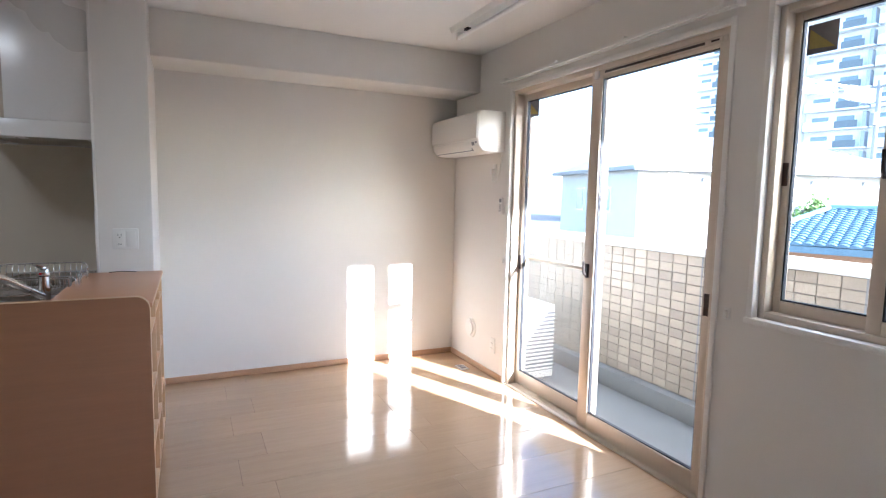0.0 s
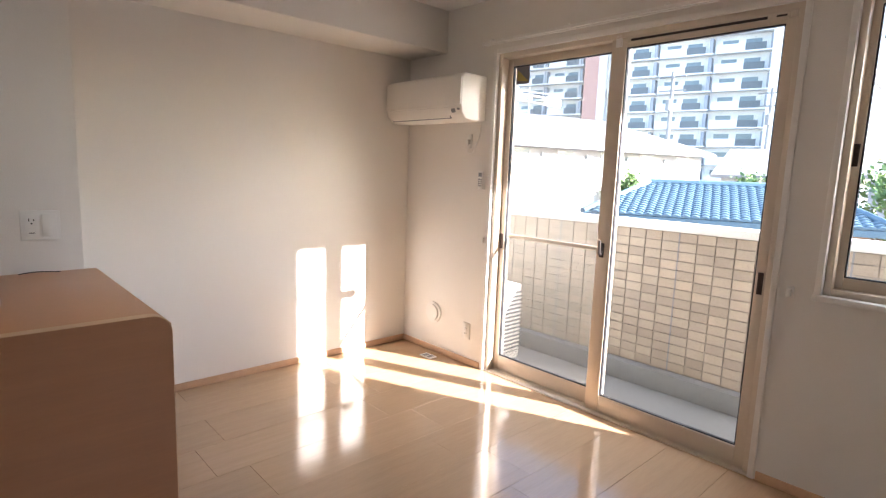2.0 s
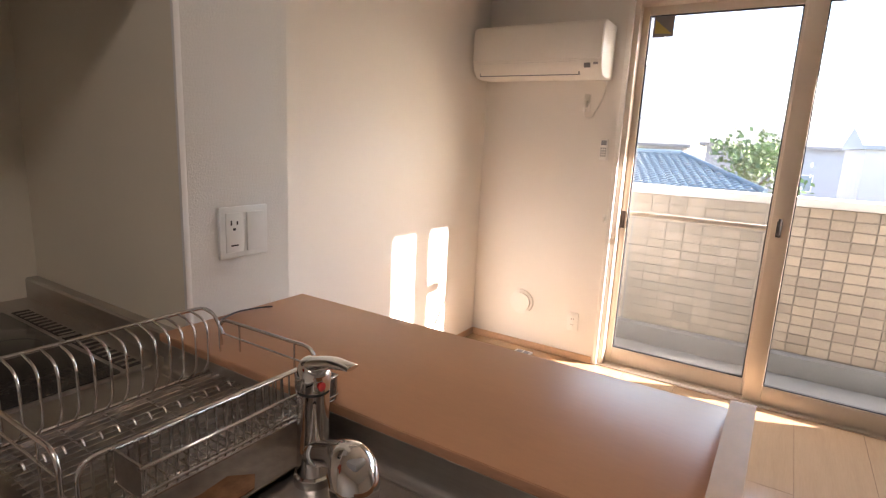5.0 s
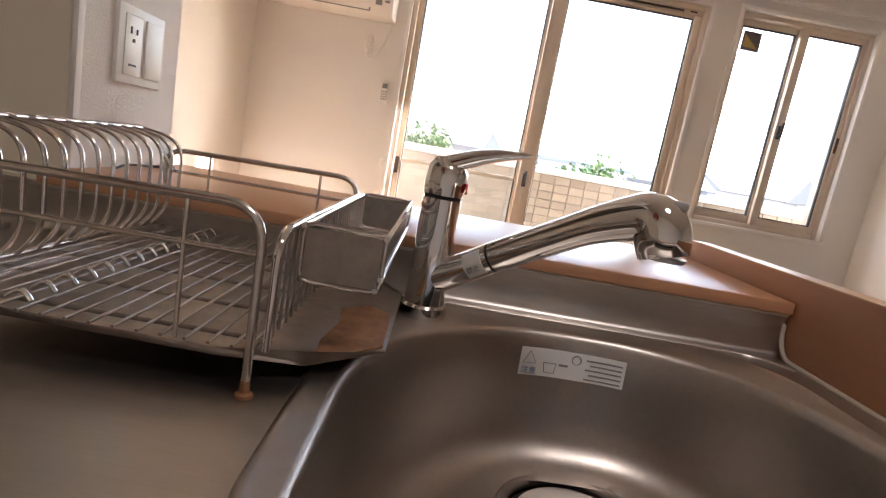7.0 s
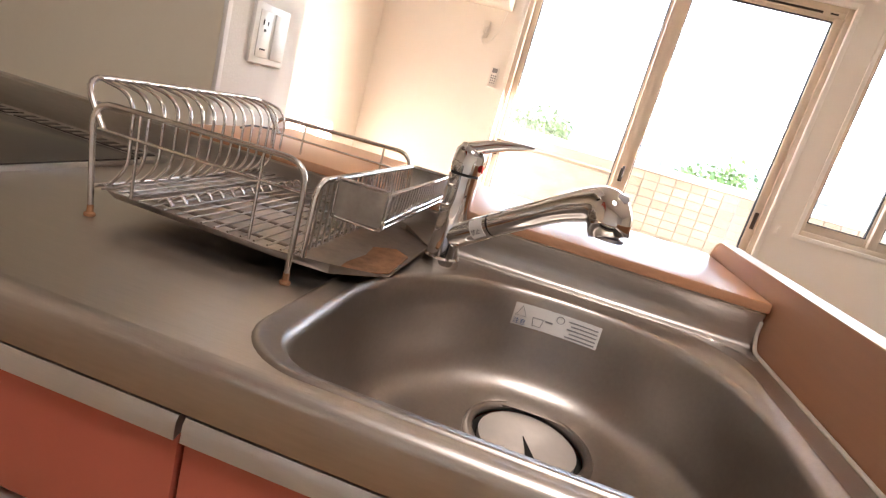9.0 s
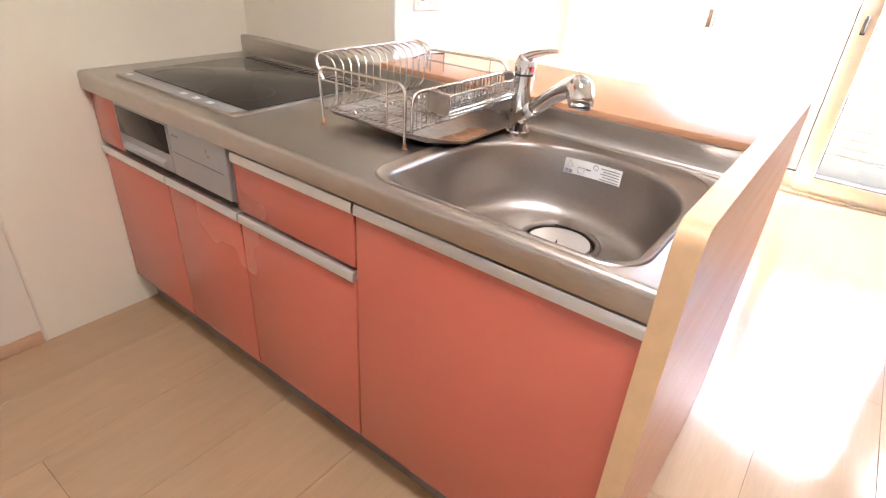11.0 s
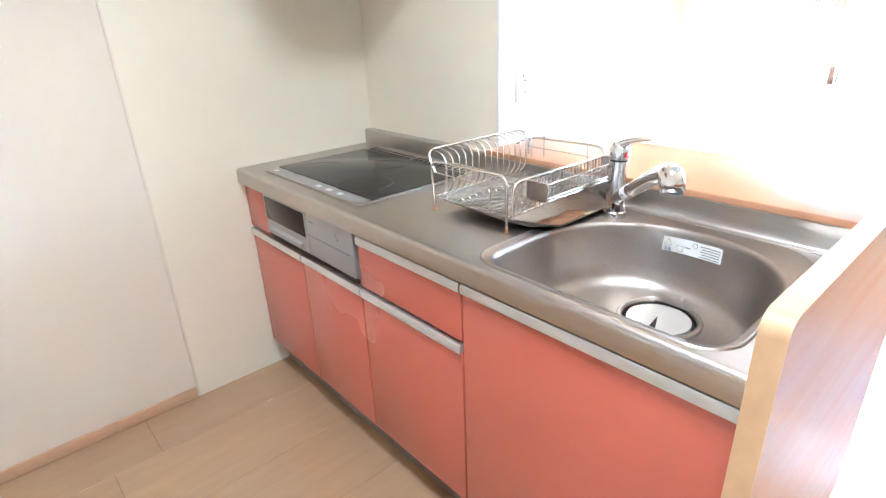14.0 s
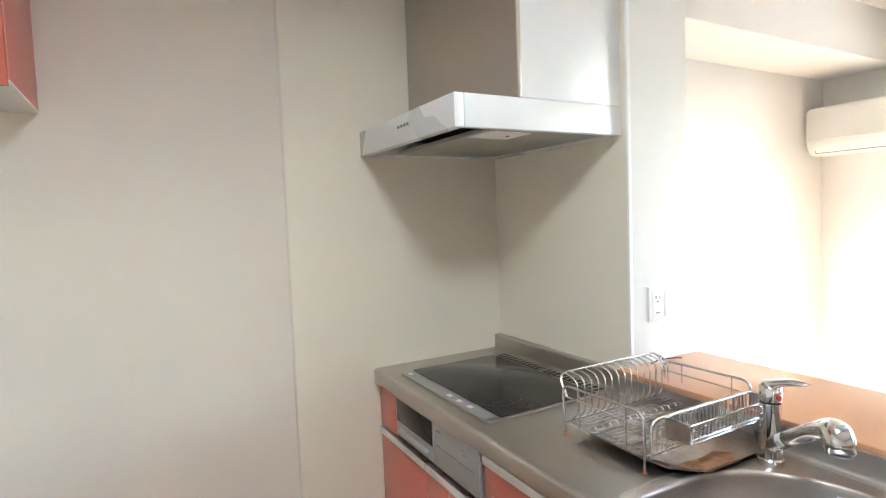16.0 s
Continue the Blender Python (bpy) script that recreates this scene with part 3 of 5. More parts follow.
sink = thing("sink", (cx, cy, 0.66), "deep stainless steel kitchen sink with rounded corners", "sink")
bm = bmesh.new()
loops = [[bm.verts.new(v) for v in flange_loop(g, z + 0.005)] for g, z in ((0.0035, 0.8498), (0.0015, 0.8522), (-0.001, 0.8528), (-0.004, 0.8518), (-0.008, 0.8496))]
levels = [(0.0035, 0.8488), (0.0, 0.8474), (-0.003, 0.844), (-0.0055, 0.837), (-0.009, 0.8), (-0.015, 0.75), (-0.022, 0.724), (-0.034, 0.706), (-0.05, 0.696), (-0.07, 0.692)]
loops += [[bm.verts.new(v) for v in sink_loop(g, z + 0.005)] for g, z in levels]
DR = Vector((-0.797, 2.526, 0.689))
ringn = [bm.verts.new(DR + (Vector((v.co.x - DR.x, v.co.y - DR.y, 0)).normalized() * 0.082)) for v in loops[-1]]
loops.append(ringn)
for A, B in zip(loops, loops[1:]):
    bridge(bm, A, B)
part("basin", bm, SINKSTEEL, sink, smooth=1.3)
part("drain_ring", tube([DR + Vector((0.082 * math.cos(a), 0.082 * math.sin(a), 0.003)) for a in [k * math.tau / 40 for k in range(40)]], 0.007, closed=True), SINKSTEEL, sink, smooth=1.5)
part("drain_wall", prism([(DR.x + 0.079 * math.cos(k * math.tau / 40), DR.y + 0.079 * math.sin(k * math.tau / 40)) for k in range(40)], 2, DR.z - 0.03, DR.z - 0.008), DARKGAP, sink)
lid = part("drain_cover", disc(DR + Vector((0, 0, -0.006)), 0.067, 0.009, 2, 40, bevel=0.002), DRAINSTEEL, sink, "round steel drain cover")
part("drain_slot", prism([(DR.x - 0.06, DR.y - 0.022), (DR.x - 0.064, DR.y - 0.004), (DR.x + 0.008, DR.y + 0.006)], 2, DR.z + 0.0032, DR.z + 0.0042), DARKGAP, lid, "dark finger slot")

label = thing("caution_label", (-0.66, 2.53, 0.8), "small white printed caution label stuck inside the sink", "label")
def wall_x(y, z):
    """The bowl's back wall."""
    g = -0.0055 - (0.842 - z) * 0.095
    over = max(0.0, y - (SY1 - 0.245)) ** 2 / (2 * 0.24) + max(0.0, (SY0 + 0.21) - y) ** 2 / (2 * 0.205)
    return SX1 + g - over
def flat(y0, y1, z0, z1, d, mat, name, lab="", n=8):
    bm = bmesh.new()
    cols = []
    for k in range(n + 1):
        y = y0 + (y1 - y0) * k / n
        cols.append([bm.verts.new((wall_x(y, z) - e, y, z)) for z, e in ((z0, d + 0.0007), (z1, d + 0.0007), (z1, d + 0.0001), (z0, d + 0.0001))])
    for p, q in zip(cols, cols[1:]):
        for i in range(4):
            bm.faces.new((p[i], p[(i + 1) % 4], q[(i + 1) % 4], q[i]))
    bm.faces.new(cols[0]), bm.faces.new(cols[-1][::-1])
    return part(name, bm, mat, label, lab)
flat(2.464, 2.594, 0.799, 0.833, 0.0006, PAPER, "paper")
def lettering(text, size, m, mat, parent):
    """Printed characters as a thin mesh, laid out from the matrix's origin along its x, facing its z."""
    cu = bpy.data.curves.new("lettering", "FONT")
    cu.body, cu.size, cu.extrude = text, size, 0.00015
    probe = new("lettering_source", cu)
    me = bpy.data.meshes.new_from_object(probe)
    bpy.data.objects.remove(probe)
    bpy.data.curves.remove(cu)
    me.materials.clear()
    me.materials.append(mat)
    me.transform(m)
    me.transform(pose(*(-ORIGIN[parent])))
    ob = new("lettering", me)
    ob.parent = parent
    ORIGIN[ob] = ORIGIN[parent]
    tagged(ob, "small printed lettering")
lettering("注意", 0.0095, pose(wall_x(2.5915, 0.8025) - 0.0014, 2.5915, 0.8025, 90, 0, -90), BLUEPRINT, label)
def mark(pts, mat, name, lab):
    part(name, tube([(wall_x(y, z) - 0.0014, y, z) for y, z in pts], 0.0007, seg=4, closed=True), mat, label, lab)
mark([(2.574, 0.814), (2.59, 0.814), (2.582, 0.829)], GREYPRINT, "warning_mark", "printed warning triangle")
for k in range(5):
    flat(2.468, 2.512 - 0.005 * (k % 2), 0.802 + 0.0058 * k, 0.8038 + 0.0058 * k, 0.0014, GREYPRINT, "print_line")
def ring(y, z, r):
    part("print_ring", tube([(wall_x(y, z) - 0.0014, y + r * math.cos(a), z + r * math.sin(a)) for a in [k * math.tau / 16 for k in range(16)]], 0.0008, seg=4, closed=True), GREYPRINT, label)
ring(2.524, 0.824, 0.0055)
mark([(2.55, 0.804), (2.562, 0.804), (2.564, 0.816), (2.548, 0.816)], GREYPRINT, "print_cup", "printed cup outline")
flat(2.534, 2.545, 0.814, 0.8165, 0.0014, GREYPRINT, "print_line", n=2)

# faucet
FB = Vector((-0.685, 2.72, WZ - 0.002))
fau = thing("faucet", FB, "chrome single-lever kitchen faucet with pull-out spray head", "faucet")
def lathe(base, rows, seg=28):
    return tube([base + Vector((0, 0, z)) for z, _ in rows], 1, None, seg, radii=[r for _, r in rows])
part("base_ring", lathe(FB, [(0, 0.027), (0.014, 0.027), (0.017, 0.0245)]), CHROME, fau, smooth=0.5)
part("column", lathe(FB, [(0.017, 0.0235), (0.05, 0.0225), (0.12, 0.022), (0.138, 0.0225)]), CHROME, fau, smooth=0.9)
part("collar", lathe(FB, [(0.138, 0.0205), (0.142, 0.0205)]), DARKGAP, fau)
tilt = Vector((0.004, -0.012, 0.0))
TOP = FB + Vector((0, 0, 0.142))
part("lever_cap", tube([TOP, TOP + Vector((0, 0, 0.012)), TOP + Vector((0, -0.002, 0.028)), TOP + Vector((0, -0.004, 0.036)), TOP + Vector((0, -0.006, 0.04))], 1, None, 28, radii=[0.0225, 0.0235, 0.023, 0.019, 0.008]), CHROME, fau, smooth=1.2)
tip = Vector((-0.702, 2.634, 1.053))
lev = bmesh.new()
rows = []
for k in range(9):
    t = k / 8
    p = (TOP + Vector((0, 0.01, 0.028))).lerp(tip, t) + Vector((0, 0, 0.006 * math.sin(t * 3.1)))
    w, h = 0.017 - 0.006 * t, 0.011 * (1 - t) ** 0.8 + 0.0025
    rows.append([lev.verts.new(p + Vector((w * math.cos(a), 0, h * math.sin(a)))) for a in [i * math.tau / 12 for i in range(12)]])
for A, B in zip(rows, rows[1:]):
    bridge(lev, A, B)
lev.faces.new(rows[0][::-1]), lev.faces.new(rows[-1])
part("lever", lev, CHROME, fau, smooth=1.2)
part("hot_mark", disc(FB + Vector((-0.008, -0.0235, 0.153)), 0.006, -0.002, 1, 16), REDDOT, fau, "red temperature mark")
head = Vector((-0.812, 2.536, 1.0))
s0 = FB + Vector((-0.008, -0.012, 0.05))
s1 = head + Vector((0.032, 0.05, -0.004))
mid = s0.lerp(s1, 0.42)
part("spout_joint", tube([s0, s0.lerp(s1, 0.3), mid], 1, None, 24, radii=[0.0175, 0.017, 0.0165]), CHROME, fau, smooth=1.0)
part("spout_gap", tube([mid, mid + (s1 - s0).normalized() * 0.003], 0.015, None, 24), DARKGAP, fau)
hd = Vector((-0.55, -0.8, 0.0)).normalized()
apex = head + hd * 0.008 + Vector((0, 0, 0.021))
low = apex + hd * 0.012 + Vector((0, 0, -0.036))
neck = bend([mid + (s1 - s0).normalized() * 0.003, s1.lerp(apex, 0.25), apex, low], 0.034, 9)
part("spray_head", tube(neck, 1, None, 28, radii=[0.0165 + 0.0088 * min(1.0, k / (len(neck) * 0.72)) ** 1.6 - (0.003 if k == len(neck) - 1 else 0) for k in range(len(neck))]), CHROME, fau, smooth=1.5)
part("spray_button", box(apex + hd * 0.014 + Vector((-0.008, -0.006, 0.006)), apex + hd * 0.014 + Vector((0.008, 0.008, 0.0145)), 0.003), OVENSILVER, fau, "grey spray button")
part("nozzle", lathe(low + Vector((0, 0, -0.003)), [(0, 0.017), (0.004, 0.019)]), OVENSILVER, fau)
spout_dir = (s1 - s0).normalized()
tag_out = (Vector((-1, 0, 0.25)) - spout_dir * Vector((-1, 0, 0.25)).dot(spout_dir)).normalized()
tag_up = tag_out.cross(spout_dir)
bm = bmesh.new()
cols = []
for k in range(9):
    a = radians(-48 + 12 * k)
    way = tag_out * math.cos(a) + tag_up * math.sin(a)
    cols.append([bm.verts.new(s0.lerp(s1, t) + way * q) for t, q in ((0.26, 0.0178), (0.385, 0.0174), (0.385, 0.0168), (0.26, 0.0168))])
for p, q in zip(cols, cols[1:]):
    for i in range(4):
        bm.faces.new((p[i], p[(i + 1) % 4], q[(i + 1) % 4], q[i]))
bm.faces.new(cols[0]), bm.faces.new(cols[-1][::-1])
tag = part("caution_tag", bm, PAPER, fau, "small printed tag on the spout", smooth=1.2)
spot = s0.lerp(s1, 0.275) + tag_out * 0.0182 - tag_up * 0.008
lettering("禁止", 0.0082, Matrix.Translation(spot) @ Matrix((spout_dir, tag_up, tag_out)).transposed().to_4x4(), GREYPRINT, tag)

# ---- base cabinets ----
FX = -1.109                      # cabinet fronts
def front(parent, y0, y1, z0, z1, grip=True, name="door"):
    top = z1 - (0.02 if grip else 0.0)
    d = part(name, box((FX, y0 + 0.0015, z0), (FX + 0.02, y1 - 0.0015, top), 0.0015), SALMON, parent)
    if grip:
        part("handle", prism([(FX - 0.001, top), (FX - 0.007, top - 0.002), (FX - 0.007, z1 - 0.006), (FX - 0.004, z1), (FX + 0.018, z1), (FX + 0.018, top)], 1, y0 + 0.0015, y1 - 0.0015), ALU, d, "aluminium grip strip")
    return d

def carcass(name, y0, y1, label):
    c = thing(name, (-0.86, (y0 + y1) / 2, FZ), label, "cabinet", "kitchen base cabinets")
    part("body", box((FX + 0.022, y0 + 0.001, 0.146), (-0.62, y1 - 0.001, 0.66)), SALMONSIDE, c)
    part("toe_kick", box((FX + 0.055, y0 + 0.001, FZ), (FX + 0.07, y1 - 0.001, 0.146)), KICK, c, "grey recessed plinth")
    return c

sc = carcass("sink_cabinet", PY1 + 0.002, 2.818, "glossy salmon sink base cabinet with aluminium grip strip")
front(sc, PY1 + 0.004, 2.8165, 0.156, 0.79)
dc = carcass("drawer_cabinet", 2.818, 3.222, "glossy salmon base cabinet with a shallow drawer above a deep one")
front(dc, 2.8195, 3.2205, 0.642, 0.79, name="drawer")
front(dc, 2.8195, 3.2205, 0.156, 0.632, name="drawer")
hc = carcass("hob_cabinet", 3.222, YK - 0.008, "glossy salmon two-door base cabinet under the hob")
front(hc, 3.2235, 3.5595, 0.156, 0.632)
front(hc, 3.561, YK - 0.012, 0.156, 0.632)
part("filler", box((FX, 3.778, 0.642), (FX + 0.02, YK - 0.012, 0.8), 0.001), SALMON, hc)
# near-black sheets behind the fronts stand in for the shade there
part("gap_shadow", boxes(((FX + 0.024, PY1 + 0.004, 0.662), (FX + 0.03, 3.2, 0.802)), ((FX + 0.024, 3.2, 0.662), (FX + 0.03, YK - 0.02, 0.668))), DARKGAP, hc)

oven = thing("fish_grill", (-1.0, 3.48, 0.642), "silver built-in grill with dark glass door and control panel", "grill")
part("body", box((FX + 0.004, 3.229, 0.655), (-0.65, 3.774, 0.79), 0.002), OVENSILVER, oven)
gd = part("grill_door", box((FX - 0.008, 3.489, 0.66), (FX + 0.004, 3.771, 0.798), 0.002), OVENSILVER, oven)
part("grill_glass", box((FX - 0.0095, 3.497, 0.712), (FX - 0.008, 3.763, 0.79), 0.0005), OVENGLASS, gd, "dark grill window")
part("grill_handle", prism([(FX - 0.008, 0.676), (FX - 0.017, 0.672), (FX - 0.018, 0.682), (FX - 0.008, 0.69)], 1, 3.52, 3.741), OVENSILVER, gd)
cp = part("control_panel", box((FX - 0.008, 3.231, 0.66), (FX + 0.004, 3.485, 0.798), 0.002), OVENSILVER, oven)
part("panel_seam", box((FX - 0.0084, 3.25, 0.725), (FX - 0.0078, 3.475, 0.7262)), DARKGAP, cp)
part("brand_bar", box((FX - 0.0086, 3.44, 0.77), (FX - 0.008, 3.47, 0.774)), GREYPRINT, cp, "small grey print")
part("power_mark", boxes(((FX - 0.0088, 3.315, 0.762), (FX - 0.008, 3.315, 0.773)), ((FX - 0.0086, 3.302, 0.753), (FX - 0.008, 3.313, 0.757))), GREYPRINT, cp, "small power button")
part("panel_gap", box((FX - 0.002, 3.227, 0.645), (FX + 0.003, 3.776, 0.655)), DARKGAP, oven)

hob = thing("induction_hob", (-0.84, 3.53, WZ), "black glass induction hob with steel rim, smudged", "hob")
HX0, HX1, HY0, HY1 = -1.077, -0.614, 3.245, 3.812
part("rim", prism(rounded(HX0, HY0, HX1, HY1, 0.012), 2, WZ + 0.0005, WZ + 0.007, bevel=0.002), STEEL, hob)
part("glass", prism(rounded(HX0 + 0.048, HY0 + 0.006, HX1 - 0.062, HY1 - 0.006, 0.004), 2, WZ + 0.007, WZ + 0.0095, bevel=0.0006), HOBGLASS, hob)
for x, y, r in ((-0.95, 3.4, 0.085), (-0.95, 3.67, 0.085), (-0.76, 3.535, 0.06)):
    part("cooking_ring", tube([(x + r * math.cos(a), y + r * math.sin(a), WZ + 0.0094) for a in [k * math.tau / 48 for k in range(48)]], 0.0007, seg=4, closed=True), HOBRING, hob)
part("exhaust_grille", boxes(((HX1 - 0.05, HY0 + 0.3, WZ + 0.007), (HX1 - 0.014, HY1 - 0.02, WZ + 0.009)), ((HX1 - 0.05, HY0 + 0.02, WZ + 0.007), (HX1 - 0.014, HY0 + 0.28, WZ + 0.009))), DARKPLASTIC, hob, "dark exhaust slots")
for k in range(22):
    y = HY0 + 0.03 + k * 0.0245
    part("grille_bar", box((HX1 - 0.048, y, WZ + 0.009), (HX1 - 0.016, y + 0.006, WZ + 0.0105)), STEEL, hob)
for y in (3.36, 3.42, 3.48, 3.76):
    part("touch_key", box((HX0 + 0.015, y, WZ + 0.007), (HX0 + 0.03, y + 0.022, WZ + 0.0078)), PAPER, hob, "pale touch key print")
part("key_strip", box((HX0 + 0.006, HY0 + 0.02, WZ + 0.0068), (HX0 + 0.044, HY1 - 0.02, WZ + 0.0072)), OVENSILVER, hob)

# ---- dish rack ----
RX0, RX1, RY0, RY1, RZ = -0.95, -0.572, 2.832, 3.078, WZ
rack = thing("dish_rack", (-0.77, 2.96, WZ), "stainless wire dish rack with drip tray standing on the worktop", "dish rack")
R = 0.0029
for x in (RX0, RX1):
    part("end_frame", tube(bend([(x, RY0, RZ + 0.012), (x, RY0, RZ + 0.132), (x, RY1 + 0.01, RZ + 0.128), (x, RY1, RZ + 0.012)], 0.028, 6), R * 1.15), WIRE, rack, smooth=1.5)
    part("end_wire", tube([(x, RY0, RZ + 0.1), (x, RY1, RZ + 0.1)], R * 0.7), WIRE, rack, smooth=1.5)
    for y in (RY0 + 0.05, RY1 - 0.05):
        part("end_wire", tube([(x, y, RZ + 0.035), (x, y, RZ + 0.13)], R * 0.6), WIRE, rack, smooth=1.5)
    for y in (RY0, RY1):
        part("foot", lathe(Vector((x, y, RZ + 0.0005)), [(0, 0.006), (0.003, 0.006), (0.0045, 0.0036), (0.013, 0.0033)], 14), RUST, rack, "rust-tinged rubber foot")
part("side_hoop", tube(bend([(RX0 + 0.014, RY0 - 0.007, RZ + 0.03), (RX0 + 0.014, RY0 - 0.007, RZ + 0.114), (RX1 - 0.012, RY0 - 0.007, RZ + 0.114), (RX1 - 0.012, RY0 - 0.007, RZ + 0.03)], 0.024, 6), R * 1.2), CHROME, rack, smooth=1.5)
for y, z in ((RY0, 0.035), (RY1, 0.035)):
    part("long_rail", tube([(RX0, y, RZ + z), (RX1, y, RZ + z)], R), WIRE, rack, smooth=1.5)
part("comb_rail", tube(bend([(RX0 + 0.002, RY1 - 0.004, RZ + 0.1), (RX0 + 0.004, RY1 + 0.03, RZ + 0.15), (RX1 - 0.004, RY1 + 0.03, RZ + 0.15), (RX1 - 0.002, RY1 - 0.004, RZ + 0.1)], 0.03, 5), R * 1.15), WIRE, rack, smooth=1.5)
for k in range(15):
    x = RX0 + 0.022 + k * (RX1 - RX0 - 0.044) / 14
    part("plate_wire", tube(bend([(x, RY1 + 0.03, RZ + 0.15), (x, RY1 - 0.022, RZ + 0.142), (x, RY1 - 0.022, RZ + 0.06), (x, RY1 - 0.002, RZ + 0.036)], 0.035, 6), R * 0.75), CHROME, rack, smooth=1.5)
for k in range(15):
    y = RY0 + 0.012 + k * (RY1 - RY0 - 0.024) / 14
    part("floor_wire", tube([(RX0, y, RZ + 0.035), (RX1, y, RZ + 0.035)], R * 0.45, seg=6), FLOORWIRE, rack, smooth=1.5)
for k in range(15):
    x = RX0 + 0.022 + k * (RX1 - RX0 - 0.044) / 14
    part("plate_pin", tube(bend([(x, RY1 - 0.085, RZ + 0.034), (x, RY1 - 0.078, RZ + 0.043), (x, RY1 - 0.068, RZ + 0.034)], 0.006, 3), R * 0.7, seg=6), CHROME, rack, smooth=1.5)
for k in range(6):
    x = RX0 + 0.03 + k * (RX1 - RX0 - 0.06) / 5
    part("cross_wire", tube([(x, RY0, RZ + 0.0315), (x, RY1, RZ + 0.0315)], R * 0.7, seg=6), FLOORWIRE, rack, smooth=1.5)
for k in range(21):
    x = RX0 + 0.03 + k * (RX1 - RX0 - 0.06) / 20
    part("side_wire", tube([(x, RY0 - 0.006, RZ + 0.035), (x, RY0 - 0.006, RZ + 0.113)], R * 0.5, seg=6), FLOORWIRE, rack, smooth=1.5)
def tray(parent):
    bm = bmesh.new()
    ys = [(RY1 - 0.004, 0.03), (RY1 - 0.012, 0.022), (RY0 + 0.03, 0.018), (RY0 - 0.03, 0.013), (RY0 - 0.085, 0.012)]
    xs = [RX0 + 0.008, RX0 + 0.02, -0.766, RX1 - 0.02, RX1 - 0.008]
    top = []
    for j, (y, z) in enumerate(ys):
        pull_in = 0.0 if j < 3 else (0.03 if j == 3 else 0.085)
        row = []
        for i, x in enumerate(xs):
            x = max(RX0 + 0.008 + pull_in, min(RX1 - 0.008 - pull_in, x))
            row.append(bm.verts.new((x, y, RZ + z + (0.01 if i in (0, 4) and j < 4 else 0))))
        top.append(row)
    for a, b in zip(top, top[1:]):
        for i in range(4):
            if (a[i].co - a[i + 1].co).length > 1e-5:
                bm.faces.new((a[i], a[i + 1], b[i + 1], b[i]))
    bmesh.ops.remove_doubles(bm, verts=bm.verts, dist=1e-5)
    ret = bmesh.ops.extrude_face_region(bm, geom=bm.faces[:])
    for v in ret["geom"]:
        if isinstance(v, bmesh.types.BMVert):
            v.co.z += 0.0012
    return part("drip_tray", bm, TRAYSTEEL, parent, "thin steel drip tray, rusty at its lip")
tr = tray(rack)
part("rust_patch", prism([(RX0 + 0.045, RY0 - 0.034), (RX0 + 0.09, RY0 - 0.03), (RX0 + 0.14, RY0 - 0.036), (-0.765, RY0 - 0.03), (-0.74, RY0 - 0.056), (-0.76, RY0 - 0.08), (RX0 + 0.1, RY0 - 0.082)], 2, RZ + 0.0136, RZ + 0.0152), RUST, tr, "brown rust stain")
bask = part("cutlery_basket", tube(bend([(-0.9, 2.757, RZ + 0.116), (-0.6, 2.757, RZ + 0.116), (-0.6, 2.818, RZ + 0.116), (-0.9, 2.818, RZ + 0.116)], 0.008, 3), R * 0.9, closed=True), WIRE, rack, "narrow cutlery basket with sheet steel ends", smooth=1.5)
for x in (-0.9, -0.6):
    part("end_plate", box((x - 0.0008, 2.76, RZ + 0.076), (x + 0.0008, 2.816, RZ + 0.115)), TRAYSTEEL, bask)
for z, y in ((0.076, 2.76), (0.116, 2.757), (0.076, 2.816), (0.116, 2.818), (0.085, 2.757)):
    part("basket_rail", tube([(-0.903, y, RZ + z), (-0.598, y, RZ + z)], R * 0.8), WIRE, bask, smooth=1.5)
for k in range(24):
    x = -0.897 + k * 0.294 / 23
    part("basket_wire", tube(bend([(x, 2.757, RZ + 0.116), (x, 2.76, RZ + 0.076), (x, 2.816, RZ + 0.076), (x, 2.818, RZ + 0.116)], 0.008, 2), R * 0.45, seg=5), WIRE, bask, smooth=1.5)
for x in (-0.9, -0.601):
    part("basket_hem", tube(bend([(x, 2.757, RZ + 0.118), (x, 2.757, RZ + 0.074), (x, 2.818, RZ + 0.074), (x, 2.818, RZ + 0.118), (x, 2.757, RZ + 0.118)], 0.008, 3), R * 0.6), WIRE, bask, smooth=1.5)

# ---- range hood and wall cabinet ----
hood = thing("range_hood", (-0.86, 3.58, 1.645), "pale grey range hood with a steel flue cover over the hob", "range hood")
hx0, hx1, hy0, hy1 = -1.144, KX0 - 0.008, 3.25, YK - 0.008
part("canopy", boxes(((hx0, hy0, 1.646), (hx0 + 0.03, hy1, 1.735)), ((hx0 + 0.03, hy0, 1.646), (hx1, hy0 + 0.02, 1.735)), ((hx0 + 0.03, hy0 + 0.02, 1.722), (hx1, hy1, 1.7345)), ((hx0 + 0.03, hy1 - 0.02, 1.646), (hx1, hy1, 1.722)), ((hx1 - 0.03, hy0 + 0.02, 1.646), (hx1, hy1 - 0.02, 1.722)), bevel=0.004), HOODPAINT, hood)
part("flue_front", box((-0.94, hy0 + 0.002, 1.736), (-0.925, hy1, CEIL - 0.003), 0.002), HOODREFLECT, hood, "steel flue front, brown reflections put into its colour")
part("flue_side", box((-0.925, hy0 + 0.004, 1.736), (hx1, hy0 + 0.018, CEIL - 0.003), 0.001), HOODPAINT, hood)
